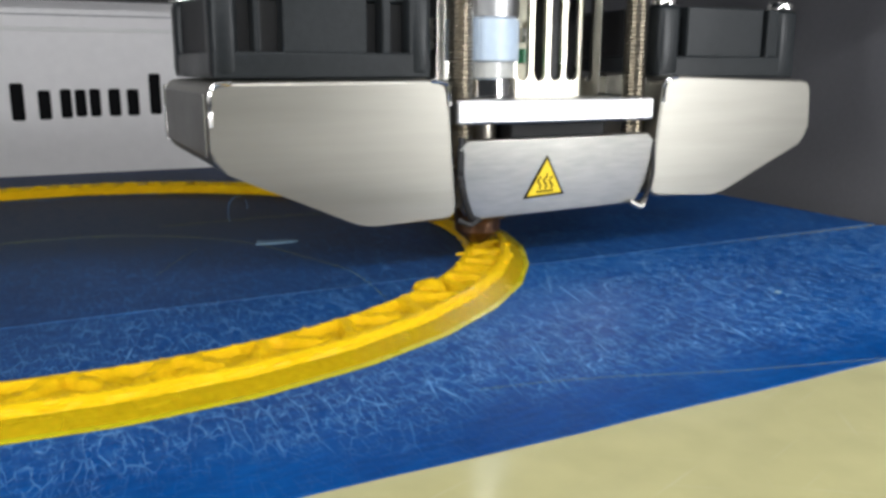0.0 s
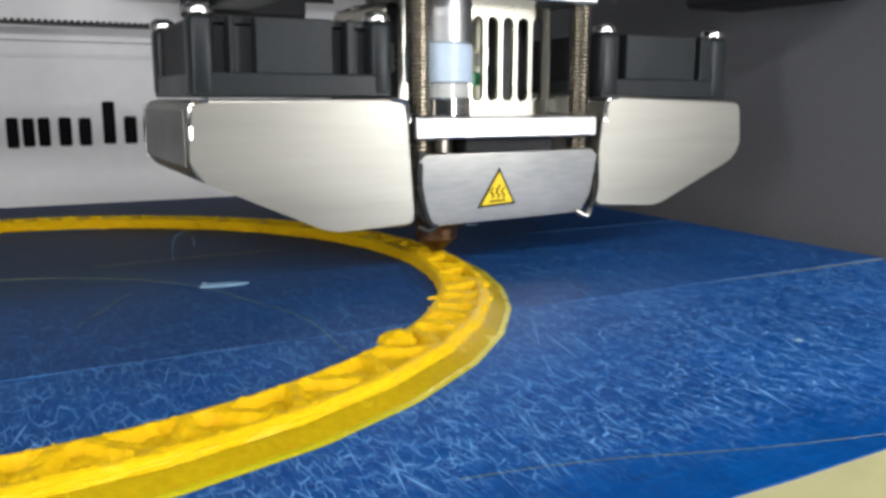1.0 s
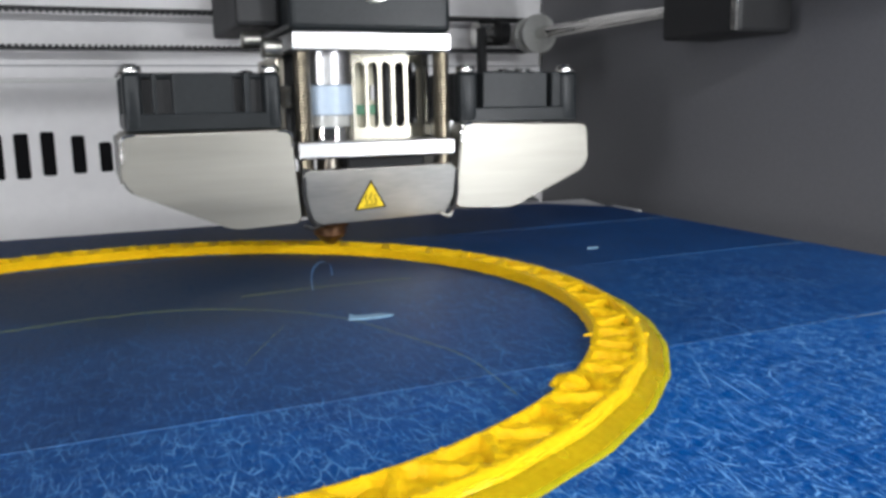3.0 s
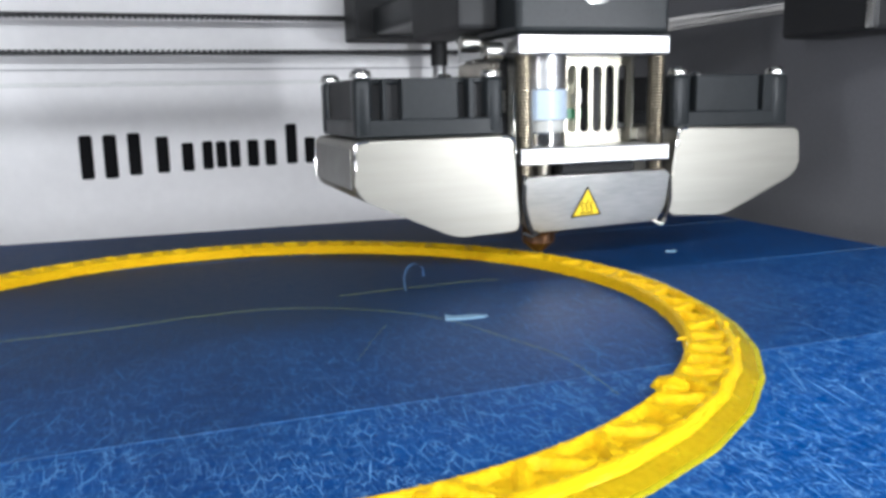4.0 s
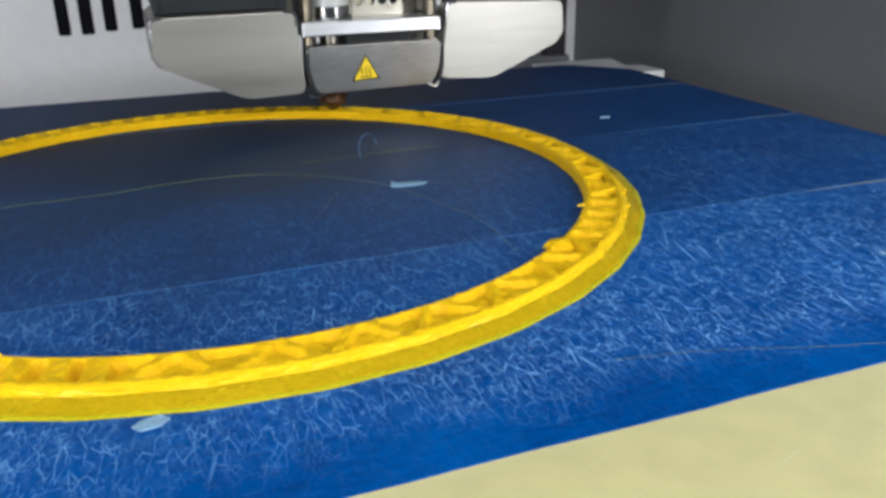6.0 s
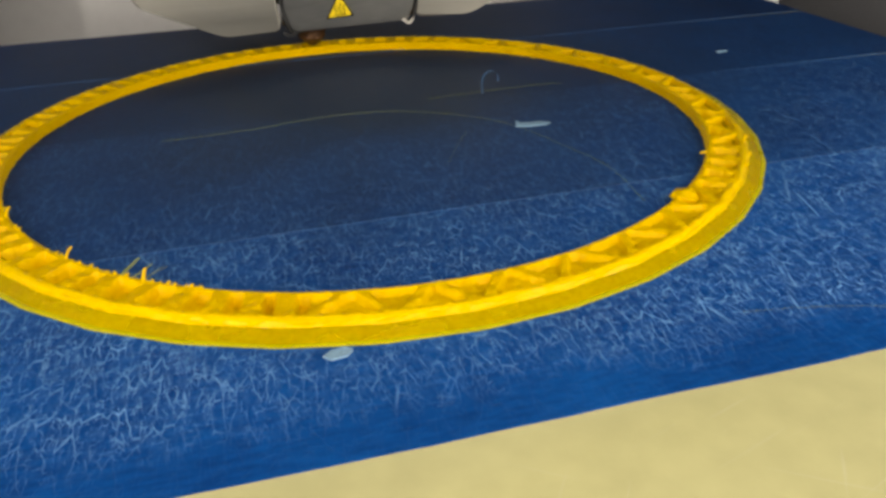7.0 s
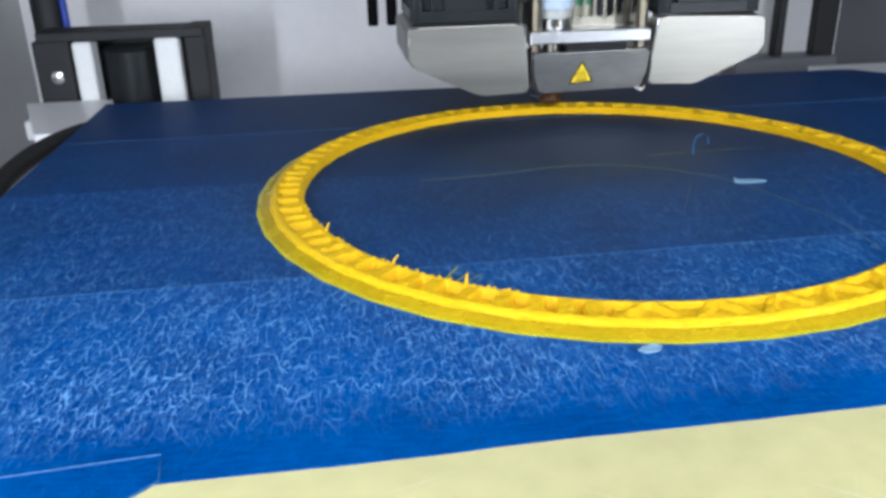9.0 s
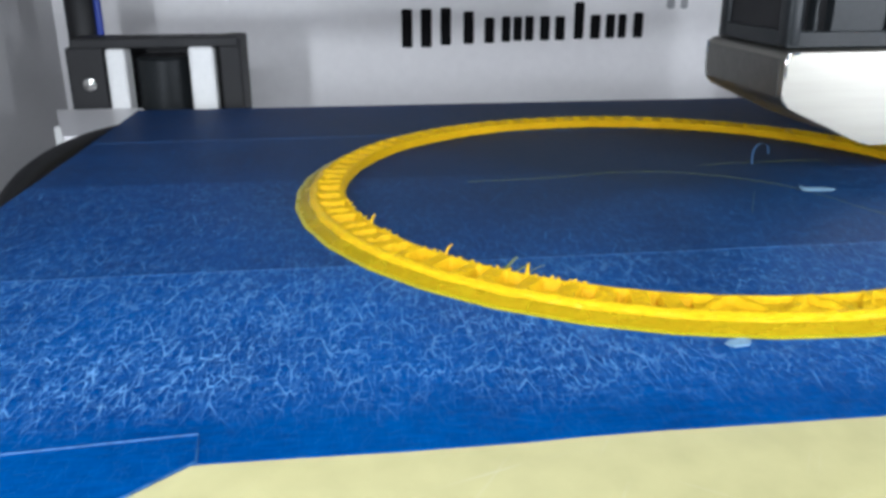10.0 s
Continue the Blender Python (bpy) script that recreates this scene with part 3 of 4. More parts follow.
ribs = rib_row()
CELLS, nearest = len(ribs), 0
bm, rows, TURNS, ACROSS = bmesh.new(), [], 1568, 16
for q in range(TURNS):
    a = 2 * math.pi * q / TURNS
    while nearest < CELLS - 1 and ribs[nearest][0] < a:
        nearest += 1
    row = []
    for w in range(ACROSS + 1):
        u = w / ACROSS
        r = R_IN + 0.3 + (R_TOP - R_IN + 0.1) * u
        off = 9.0
        for c in range(nearest - 3, nearest + 3):
            turn, slant, half = ribs[c % CELLS]
            off = min(off, abs((a - turn - slant * (u - 0.45) + math.pi) % (2 * math.pi) - math.pi) * r - half)
        p = Vector((r * math.cos(a), r * math.sin(a), 0.0))
        deep = (0.75 if 4.45 < a < 5.5 else 1.45 if 2.6 < a < 4.45 else 1.15) + 0.5 * noise.noise(p * 0.23)
        sunk = deep * ease(0.0, 0.5, off) * ease(0.05, 0.2, u) * ease(0.08, 0.2, 1 - u)
        z = RING_H + 0.04 - sunk + 0.24 * noise.noise(p * 0.8) + 0.16 * noise.noise(p * 2.1)
        row.append(bm.verts.new((p.x * MM, p.y * MM, z * MM)))
    rows.append(row)
for q in range(TURNS):
    a, b = rows[q], rows[(q + 1) % TURNS]
    for w in range(ACROSS):
        bm.faces.new((a[w], a[w + 1], b[w + 1], b[w]))
low_in = [bm.verts.new((row[0].co.x, row[0].co.y, 0.02 * MM)) for row in rows]
low_out = [bm.verts.new((row[-1].co.x, row[-1].co.y, 0.02 * MM)) for row in rows]
for q in range(TURNS):
    j = (q + 1) % TURNS
    bm.faces.new((low_in[q], rows[q][0], rows[j][0], low_in[j]))
    bm.faces.new((rows[q][-1], low_out[q], low_out[j], rows[j][-1]))
part("infill", bm, M_PLA, ring, "lumpy infill with shallow open pockets", smooth=True)
for a0, slant, half in ribs:
    if abs(slant) > 0.03 or 2.6 < a0 < 4.45 or rng.random() < 0.4:
        continue
    pts, fat = [], rng.uniform(0.38, 0.58)
    drop = rng.uniform(-0.3, -0.05)
    for u in (0.06, 0.3, 0.55, 0.8, 0.98):
        r, a = R_IN + 0.3 + (R_TOP - R_IN) * u, a0 + slant * (u - 0.45)
        pts.append((r * math.cos(a), r * math.sin(a), RING_H - fat + 0.12 + drop + rng.uniform(-0.06, 0.06)))
    bm = tube(pts, fat, 8)
    for v in bm.verts:
        v.co += Vector((noise.noise(v.co * 900), noise.noise(v.co * 900 + Vector((7, 0, 0))), 0.6 * noise.noise(v.co * 1100))) * 0.00030
    part("infill_bead", bm, M_PLA, ring, smooth=True)

# burrs on the inner edge, thicker where the strands were torn
def burr(angle, long, lean, lift, r, name="burr"):
    a = radians(angle)
    x, y = (R_IN + 0.3) * math.cos(a), (R_IN + 0.3) * math.sin(a)
    dx, dy = -math.cos(a + lean), -math.sin(a + lean)
    pts = smooth_path([(x, y, RING_H - 0.15), (x + dx * long * 0.4, y + dy * long * 0.4, RING_H + lift * 0.6), (x + dx * long, y + dy * long, RING_H + lift)], 3)
    part(name, tube(pts, r, 6, 0.45), M_PLA, ring, smooth=True)


for k in range(40):
    burr(rng.uniform(188, 246), rng.uniform(0.15, 0.7), rng.uniform(-1.3, 1.3), rng.uniform(0.0, 0.32), rng.uniform(0.18, 0.36))
for k in range(16):
    burr(rng.uniform(268, 545), rng.uniform(0.1, 0.3), rng.uniform(-1.0, 1.0), rng.uniform(0.0, 0.22), rng.uniform(0.14, 0.24))
burr(203, 1.0, 0.4, 1.3, 0.3)
burr(221.5, 1.1, -0.5, 1.5, 0.24)
burr(234.5, 1.0, 0.2, 1.2, 0.34)
burr(327, 1.5, 0.5, -0.1, 0.34)
part("strand", tube(smooth_path([(-37.0, -48.8, 1.9), (-35.6, -48.0, 2.3), (-34.4, -46.9, 2.6)], 4), 0.13, 6, 0.5), M_STRAND, ring)
part("strand", tube(smooth_path([(-38.2, -47.6, 1.9), (-37.2, -46.6, 2.4), (-36.0, -45.4, 2.9)], 4), 0.22, 6, 0.6), M_STRAND, ring)
part("strand", tube(smooth_path([(-35.0, -49.2, 1.9), (-33.8, -48.4, 2.3), (-32.6, -47.9, 2.4)], 4), 0.07, 6, 0.5), M_STRAND, ring)
bm = bmesh.new()
bmesh.ops.create_icosphere(bm, subdivisions=3, radius=1.0)
for v in bm.verts:
    v.co *= 1 + 0.28 * noise.noise(v.co * 1.9) + 0.12 * noise.noise(v.co * 5.0)
    v.co = Vector((v.co.x * 1.7, v.co.y * 1.9, v.co.z * 1.15)) * MM
bmesh.ops.transform(bm, matrix=pose(0.0390, -0.0474, 0.0016, 0, 0, 36), verts=bm.verts)
part("blob", bm, M_PLA, ring, "lumpy blob of overrun plastic", smooth=True)
for a, r in ((-27, 66.6), (-24.5, 67.2), (-31, 67.4), (-36, 66.8), (-21, 66.4)):
    p = (r * math.cos(radians(a)), r * math.sin(radians(a)))
    bm = bmesh.new()
    bmesh.ops.create_icosphere(bm, subdivisions=2, radius=0.42 * MM)
    for v in bm.verts:
        v.co *= 1 + 0.5 * noise.noise(v.co * 2500 + Vector((a, 0, 0)))
    z = RING_H * ((R_OUT - r) / (R_OUT - R_TOP)) + 0.1
    bmesh.ops.translate(bm, verts=bm.verts, vec=(p[0] * MM, p[1] * MM, z * MM))
    part("burr", bm, M_PLA, ring)

# ---------------------------------------------------------------- scraps on the tape
def strand(points, r, label, mat=M_STRAND):
    bm = tube(smooth_path([(x, y, r + 0.05) for x, y in points], 6), r, 6)
    tagged(part("plastic_strand", bm, mat), label, "plastic strand")


strand([(-36, 7.4), (-19.8, 8.5), (-7.5, 11.0), (5.6, 10.7), (18.1, 4.5), (27.1, -5.4), (32.3, -19.1), (35.3, -30.0), (34.7, -44.0)], 0.03, "long curved hair of yellow plastic on the blue tape")
strand([(15.9, 15.6), (26.2, 16.6), (40.3, 17.3), (45.4, 16.5)], 0.03, "thin straight hair of pale plastic on the blue tape")
strand([(10.6, -20.8), (15.6, -10.8), (18.4, -5.7)], 0.022, "short hair of yellow plastic on the blue tape")
strand([(31.3, -75.0), (41.9, -77.0), (54.9, -81.1), (70.7, -84.8)], 0.02, "greenish plastic hair near the front edge of the tape")

hook = smooth_path([(27.6, 15, 0.05), (27.4, 15.0, 2.2), (28.0, 15.0, 4.0), (29.4, 15.0, 4.7), (30.7, 15.0, 3.9), (30.9, 15.0, 2.3)], 5)
bm = bmesh.new()
for q in hook:
    w = 0.5
    for dy in (-w, w):
        bm.verts.new((q.x * MM, (q.y + dy) * MM, q.z * MM))
vs = list(bm.verts)
for i in range(len(hook) - 1):
    bm.faces.new((vs[2 * i], vs[2 * i + 1], vs[2 * i + 3], vs[2 * i + 2]))
bmesh.ops.solidify(bm, geom=list(bm.faces), thickness=0.65 * MM)
tagged(part("tape_curl", bm, M_CURL), "curled blue shaving of tape standing on the plate", "tape shaving")


def shred(name, outline, label):
    bm = bmesh.new()
    top = [bm.verts.new((x * MM, y * MM, (0.18 + 0.35 * max(0, noise.noise((x, y, 0)))) * MM)) for x, y in outline]
    low = [bm.verts.new((x * MM, y * MM, 0.03 * MM)) for x, y in outline]
    bm.faces.new(top), bm.faces.new(low[::-1])
    for i in range(len(outline)):
        j = (i + 1) % len(outline)
        bm.faces.new((top[i], low[i], low[j], top[j]))
    tagged(part(name, bm, M_FLAKE), label, "paper shred")


shred("paper_shred", [(27.4, -6.8), (28.4, -3.6), (28.9, -5.0), (30.6, -5.6), (32.5, -5.3), (34.3, -6.6), (33.2, -7.4), (30.2, -7.5)], "pale torn shred lying inside the ring")
shred("paper_shred", [(-16.0, -69.9), (-15.0, -69.1), (-13.4, -68.9), (-12.6, -69.6), (-13.4, -70.6), (-15.2, -70.9)], "small pale blue scrap in front of the ring")
shred("paper_shred", [(88.6, 27.2), (91.2, 27.9), (91.4, 27.2), (89.4, 26.7)], "tiny pale scrap behind the ring")
shred("paper_shred", [(79.6, -62.7), (80.4, -62.1), (80.7, -62.8), (80.0, -63.2)], "tiny pale scrap beside the ring")

# ---------------------------------------------------------------- the print head
head = thing("print_head", (HEAD[0][1], HEAD[0][2], 0), "two-fan extruder head with steel ducts, brass nozzle and warning sign", "print head")


def screw(parent, x, y, z, r=2.0):
    part("screw", lathe([(0.2, 1.5), (r * 0.55, 1.45), (r * 0.9, 1.0), (r, 0.4), (r, 0.0)][::-1], 20, (x, y, z)), M_CHROME, parent, "domed bright steel screw", smooth=True)


def rounded_corners(outline, r, seg=3):
    """The outline with each corner turned into an arc of about radius r."""
    out, n = [], len(outline)
    for i, b in enumerate(outline):
        a, b, c = Vector(outline[i - 1]), Vector(b), Vector(outline[(i + 1) % n])
        p, q = b + (a - b).normalized() * r, b + (c - b).normalized() * r
        out += [tuple((1 - u) ** 2 * p + 2 * u * (1 - u) * b + u * u * q) for u in (k / seg for k in range(seg + 1))]
    return out


def duct(outline, name_label):
    d = part("fan_duct", prism(rounded_corners(outline, 2.0), -8.6, 27.5, bevel=0.45, seg=3), M_STEEL, head, name_label)
    return d


duct([(-39.2, 25.9), (-8.9, 26.1), (-7.5, 7.8), (-20.8, 7.8), (-39.2, 16.1)], "bent brushed steel duct with a slanted lower edge")
duct([(26.2, 26.6), (56.2, 25.7), (56.2, 16.4), (37.8, 8.4), (24.2, 8.7)], "bent brushed steel duct with a slanted lower edge")

# bare bright rims where the sheet is folded, and a thin darker plate on one side
FLANK = part("duct_flank", box(-39.5, -39.15, -6.9, 26.0, 17.2, 24.6, bevel=0.15), M_FLANK, head, "darker side of the duct")
for rim in ([(-38.95, -8.7, 20.8), (-38.95, -8.75, 24.4), (-38.3, -8.75, 25.5), (-36.6, -8.6, 25.75)],
            [(-11.4, -8.6, 25.9), (-9.7, -8.75, 25.7), (-8.95, -8.75, 24.9), (-8.75, -8.7, 22.8)],
            [(28.4, -8.6, 26.3), (26.9, -8.75, 26.1), (26.2, -8.75, 25.2), (26.0, -8.7, 22.6)],
            [(-39.2, 26.6, 17.0), (-39.2, 27.3, 21.0), (-39.2, 27.0, 25.0)]):
    part("rim", tube(smooth_path(rim, 4), 0.3, 8), M_CHROME, head, "bright folded edge", smooth=True)


def fan(x0, x1, post, panels):
    """A flat cooling fan; panels are the stretches of its front that stand flush with the corner posts."""
    y0, y1, z0, z1 = -5.6, 25.6, 26.2, 36.8
    # core in a blacker matt, which puts the slots' shade into its colour
    f = part("fan", box(x0 + 1.0, x1 - 1.0, y0 + 2.6, y1 - 1.0, z0, z1 - 0.2, bevel=0.4), M_MATT, head, "black plastic cooling fan lying flat")
    for px, py in itertools.product((x0, x1 - post), (y0, y1 - 4.2)):
        part("corner_post", box(px, px + post, py, py + 4.2, z0, z1, bevel=1.0, seg=3), M_BLACK, f, smooth=True)
        screw(f, px + post / 2, py + 2.1, z1)
    part("flange", box(x0 + 0.2, x1 - 0.2, y0 + 0.1, y1 - 0.2, z0, z0 + 3.2, bevel=0.3), M_BLACK, f)
    part("top_rim", box(x0 + 1.2, x1 - 1.2, y0 + 2.0, y1 - 1.2, z1 - 1.2, z1 - 0.1, bevel=0.3), M_BLACK, f)
    for u0, u1 in panels:
        part("panel" if u1 - u0 > 3 else "rib", box(x0 + u0, x0 + u1, y0 + 0.12, y0 + 3.4, z0 + 3.0, z1 - 0.15, bevel=0.25), M_BLACK, f)


fan(-38.0, -9.8, 3.3, ((5.1, 5.9), (8.6, 19.3), (21.3, 22.5)))
fan(27.2, 55.4, 4.2, ((5.3, 20.6), (21.7, 24.0)))

part("lower_plate", box(-7.5, 24.8, -8.2, 24, 20.2, 23.4, bevel=0.35), M_ALU, head, "thick bright aluminium plate")
part("upper_plate", box(-7.8, 24.4, -8.0, 24, 40.6, 44.2, bevel=0.35), M_ALU, head, "thick bright aluminium plate")

# nozzle guard with its warning sign
guard = part("nozzle_guard", plate_with_holes([(-6.0, 17.9), (23.6, 18.1), (24.6, 17.2), (24.2, 11.2), (22.4, 8.0), (-4.8, 7.4), (-6.0, 8.6), (-7.0, 16.9)], [], 0.9, 0.15), M_PLATE, head, "worn steel guard plate over the nozzle")
guard.matrix_local = pose(0, -0.0084, 0.018, 6) @ Matrix.Translation((0, 0, -0.018))


def flat(name, outline, holes, mat, parent, y, thick, label=""):
    ob = part(name, plate_with_holes(outline, holes, thick), mat, parent, label)
    ob.location = (0, y, 0)
    return ob


tri = [(3.1, 9.7), (9.7, 10.1), (6.45, 15.8)]
mid = (6.42, 11.9)
sign = flat("warning_sign", tri, [], M_INK, guard, -0.00030, 0.14, "yellow hot-surface warning triangle with a black rim")
flat("sign_face", [(mid[0] + (x - mid[0]) * 0.84, mid[1] + (z - mid[1]) * 0.84 + 0.02) for x, z in tri], [], M_YELLOW, sign, -0.00006, 0.08)
for x in (5.4, 6.35, 7.3):
    wave = [(x + 0.28 * math.sin(i * 0.9), -0.09, 11.1 + 0.21 * i) for i in range(11 if abs(x - 6.35) < 0.1 else 9)]
    part("heat_wave", tube(wave, 0.13, 5), M_INK, sign)
part("heat_line", tube([(5.0, -0.09, 10.65), (7.7, -0.09, 10.75)], 0.14, 5), M_INK, sign)

# long screws with their threads
def threaded(x, y, z0, z1):
    prof, z, k = [], z0, 0
    while z < z1:
        prof.append((1.75 if k % 2 else 1.45, z))
        z += 0.3
        k += 1
    part("threaded_rod", lathe(prof, 14, (x, y, 0)), M_THREAD, head, "threaded steel rod", smooth=False)


for x, y in ((-5.6, -5.4), (23.0, -5.4), (-5.6, 21.0), (23.0, 21.0)):
    threaded(x, y, 9.0, 40.6)

# hot end on the nozzle's axis
part("sleeve", lathe([(4.9, 34.2), (5.1, 34.4), (5.1, 40.6)], 32, (0.4, 0, 0)), M_ALU, head, "bright round metal sleeve", smooth=True)
part("coupler", lathe([(4.95, 28.4), (5.2, 28.6), (5.2, 34.0), (4.9, 34.2)], 32, (0.4, 0, 0)), M_TEFLON, head, "bluish white coupler", smooth=True)
part("spacer", lathe([(4.6, 26.2), (4.6, 28.4)], 28, (0.4, 0, 0)), M_PEEK, head, smooth=True)
collar = part("collar", lathe([(4.6, 23.4), (4.9, 23.6), (4.9, 26.0), (4.7, 26.2)], 32, (0.4, 0, 0)), M_CHROME, head, smooth=True)
for a in (200, 250, 300, 345):
    part("collar_hole", lathe([(0.75, 4.05), (0.75, 4.3)], 14, (0, 0, 0), "x"), M_MATT, collar).matrix_local = pose(0.0002, 0, 0.0248, 0, 0, a)
part("neck", lathe([(2.4, 17.0), (2.4, 20.2)], 20, (0.2, 0, 0)), M_THREAD, head, smooth=True)
part("heater_block", box(-5.0, 16, -5.5, 8, 8.6, 17.0, bevel=0.5), M_BRASS, head)
part("nozzle", lathe([(0.45, 2.2), (0.9, 2.3), (2.6, 3.7), (3.3, 4.4), (3.45, 8.7)], 6 * 4, (0, 0, 0)), M_BRASS, head, "scorched brass nozzle", smooth=True)
part("residue", tube(smooth_path([(-3.3, -2.0, 6.6), (-1.0, -3.6, 6.2), (1.4, -3.5, 6.9), (3.0, -2.2, 6.3)], 4), 0.4, 6), M_BRASS, head)
part("cable", tube(smooth_path([(-6.6, -7.8, 18.5), (-6.9, -8.4, 13.0), (-5.4, -8.2, 8.0), (-3.0, -6.5, 7.2)], 5), 0.5, 8), M_MATT, head)
part("cable", tube(smooth_path([(24.9, -8.2, 17.0), (24.8, -8.6, 12.0), (23.6, -8.3, 8.4), (21.8, -7.4, 7.9)], 5), 0.35, 8), M_MATT, head)
part("tab", tube(smooth_path([(21.4, -8.0, 8.2), (22.8, -8.8, 7.5), (23.9, -8.3, 8.6)], 4), 0.4, 8), M_PLATE, head)
part("tab", tube(smooth_path([(-7.2, -8.2, 7.6), (-5.6, -8.6, 6.9), (-4.0, -8.0, 7.4)], 4), 0.35, 8), M_MATT, head)
# added matt black block that makes the gap between lower plate and guard dark
part("gap_block", box(3.5, 20.0, -3.0, 6, 17.2, 20.0, bevel=0.4), M_MATT, head)
part("rear_cover", box(-9.0, 4.6, 12, 13, 23.4, 40.6, bevel=0.2), M_PLATE, head)

# slotted cooling sheet behind the front screws
slots = [slot(7.8 + 2.84 * i, 25.6, 39.0, 2.1) for i in range(5)]
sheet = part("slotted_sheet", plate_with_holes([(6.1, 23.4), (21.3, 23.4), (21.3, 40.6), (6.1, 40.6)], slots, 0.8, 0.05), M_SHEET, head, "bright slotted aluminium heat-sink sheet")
sheet.location = (0, 0.001, 0)
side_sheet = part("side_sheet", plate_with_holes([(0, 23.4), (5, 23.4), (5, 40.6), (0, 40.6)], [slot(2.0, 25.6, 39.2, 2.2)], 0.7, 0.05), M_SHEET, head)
side_sheet.matrix_local = pose(0.0213, 0.001, 0, 0, 0, 52)
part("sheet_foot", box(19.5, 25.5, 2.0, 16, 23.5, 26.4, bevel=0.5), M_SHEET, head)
part("circuit_board", box(6.8, 12.2, 5.2, 5.8, 28.3, 30.4), M_GREEN, head, "green circuit board glimpsed through the slots")
part("fan_back", box(6.6, 12.3, 6.0, 7.0, 23.6, 40.4), M_CREAM, head)
# black block that backs the right-hand slots
part("slot_backing", box(13.4, 20.8, 4, 13.5, 23.4, 40.6, bevel=1.0), M_MATT, head, "black block behind the slotted sheet")
for i in range(2):
    part("component", box(10.2 + 1.1 * i, 10.8 + 1.1 * i, 4.6, 5.9, 31.4, 33.4 + i), M_WHITE2, head)
part("bracket", box(-9.4, -7.6, 1, 20, 24.0, 40.0, bevel=0.6), M_THREAD, head)
part("bracket", box(-7.5, -5.0, 3, 20, 23.5, 40.5, bevel=0.5), M_MATT, head)
part("spring", lathe([(1.7, 30 + 0.0), (2.0, 30.6), (1.7, 31.2), (2.0, 31.8), (1.7, 32.4), (2.0, 33), (1.7, 33.6), (2.0, 34.2)], 14, (-8.0, 2.4, 0)), M_THREAD, head)
part("bracket", box(23.6, 27.0, -3, 20, 23.4, 27.0, bevel=0.5), M_ALU, head)

# carriage block on top
block = part("carriage_block", box(-8.0, 24.6, -7.6, 26, 44.3, 78, bevel=1.2, seg=3), M_BLACK, head, "black plastic carriage block")
part("carriage_shoulder", box(-16.5, -8.0, 0, 30, 45.5, 78, bevel=1.0), M_MATT, head)
badge = part("badge", lathe([(4.2, 0.0), (5.0, 0.15), (5.0, 0.6), (4.2, 0.7)], 36, (8.3, -7.9, 54.6), "y", cap=False), M_CHROME, block, "round chrome ring set in the block", smooth=True)
part("badge_face", lathe([(4.3, 0.1), (4.3, 0.5)], 36, (8.3, -7.9, 54.6), "y"), M_INK, badge)
part("bushing", lathe([(1.3, -2), (1.8, -1.6), (1.8, 1.6), (1.3, 2)], 20, (-10.5, -2.0, 41.4), "x"), M_PLATE, head, smooth=True)
part("bushing", lathe([(1.2, -2), (1.6, -1.6), (1.6, 1.6), (1.2, 2)], 20, (-13.5, 2.0, 43.0), "x"), M_PLATE, head, smooth=True)

# ---------------------------------------------------------------- rods, sliders and belts
cross = thing("cross_rod", (0, HEAD[0][2], 0), "polished steel rod with a black slider at its end", "guide rod")
part("rod", lathe([(3.0, -160), (3.0, 160)], 20, (0, 12, 66), "x"), M_CHROME, cross, smooth=True)
slider = part("slider", box(148, 166, 5, 36, 46.8, 74, bevel=1.2), M_MATT, cross, "matt black slider block")
part("slider_clip", box(147.4, 148.4, 5.5, 7.2, 47.4, 66), M_CHROME, slider)
part("slider", box(-166, -148, 5, 36, 46.8, 74, bevel=1.2), M_MATT, cross, "matt black slider block")

long = thing("long_rod", (HEAD[0][1], 0, 0), "polished steel rod with a black slider on the rear rail", "guide rod")
part("rod", lathe([(3.0, -165), (3.0, 185)], 20, (6, 0, 74), "y"), M_CHROME, long, smooth=True)
part("slider", box(-1.0, 40, 176, 196, 55.0, 82, bevel=1.0), M_MATT, long, "matt black slider block")
part("slider_arm", box(5, 20, 110, 180, 56.5, 66, bevel=1.5), M_BLACK, long)
part("pin", lathe([(2.6, 34), (2.6, 46), (2.2, 47)], 18, (34, 188, 0)), M_ALU, long, smooth=True)
part("pin", lathe([(3.2, 46), (3.2, 56)], 18, (34, 188, 0)), M_MATT, long, smooth=True)


def belt(z, teeth_up):
    b = thing("toothed_belt", label="black toothed drive belt running along the rear panel", category="drive belt", group="drive belts")
    y = 196.0
    part("belt_band", box(-170, 165, y - 3, y + 3, z - 0.5, z + 0.5, bevel=0.1, seg=1), M_RUBBER, b)
    bm = bmesh.new()
    s = 1 if teeth_up else -1
    x = -168.0
    while x < 163:
        add_box(bm, x, x + 1.05, y - 3, y + 3, z + s * 0.5 - 0.05, z + s * 1.15 + 0.05)
        x += 2.03
    ob = part("belt_teeth", bm, M_RUBBER, b)
    ob["kind"] = "stuff"


belt(64.2, False)
belt(51.2, True)
tagged(part("trim_rail", box(-IN_X, IN_X, 204.2, 206, 40.2, 41.6, bevel=0.3), M_WHITE2), "thin raised white edge across the rear panel", "trim", kind="structure")

# painted line for the dark streak the lower belt throws on the panel
tagged(part("belt_shadow_line", box(-IN_X, IN_X, 207.0, 208, 45.9, 46.4, bevel=0.1), M_INK_SHADOW), "thin grey line painted on the upper rear panel for the belt's shadow", "trim", kind="structure")

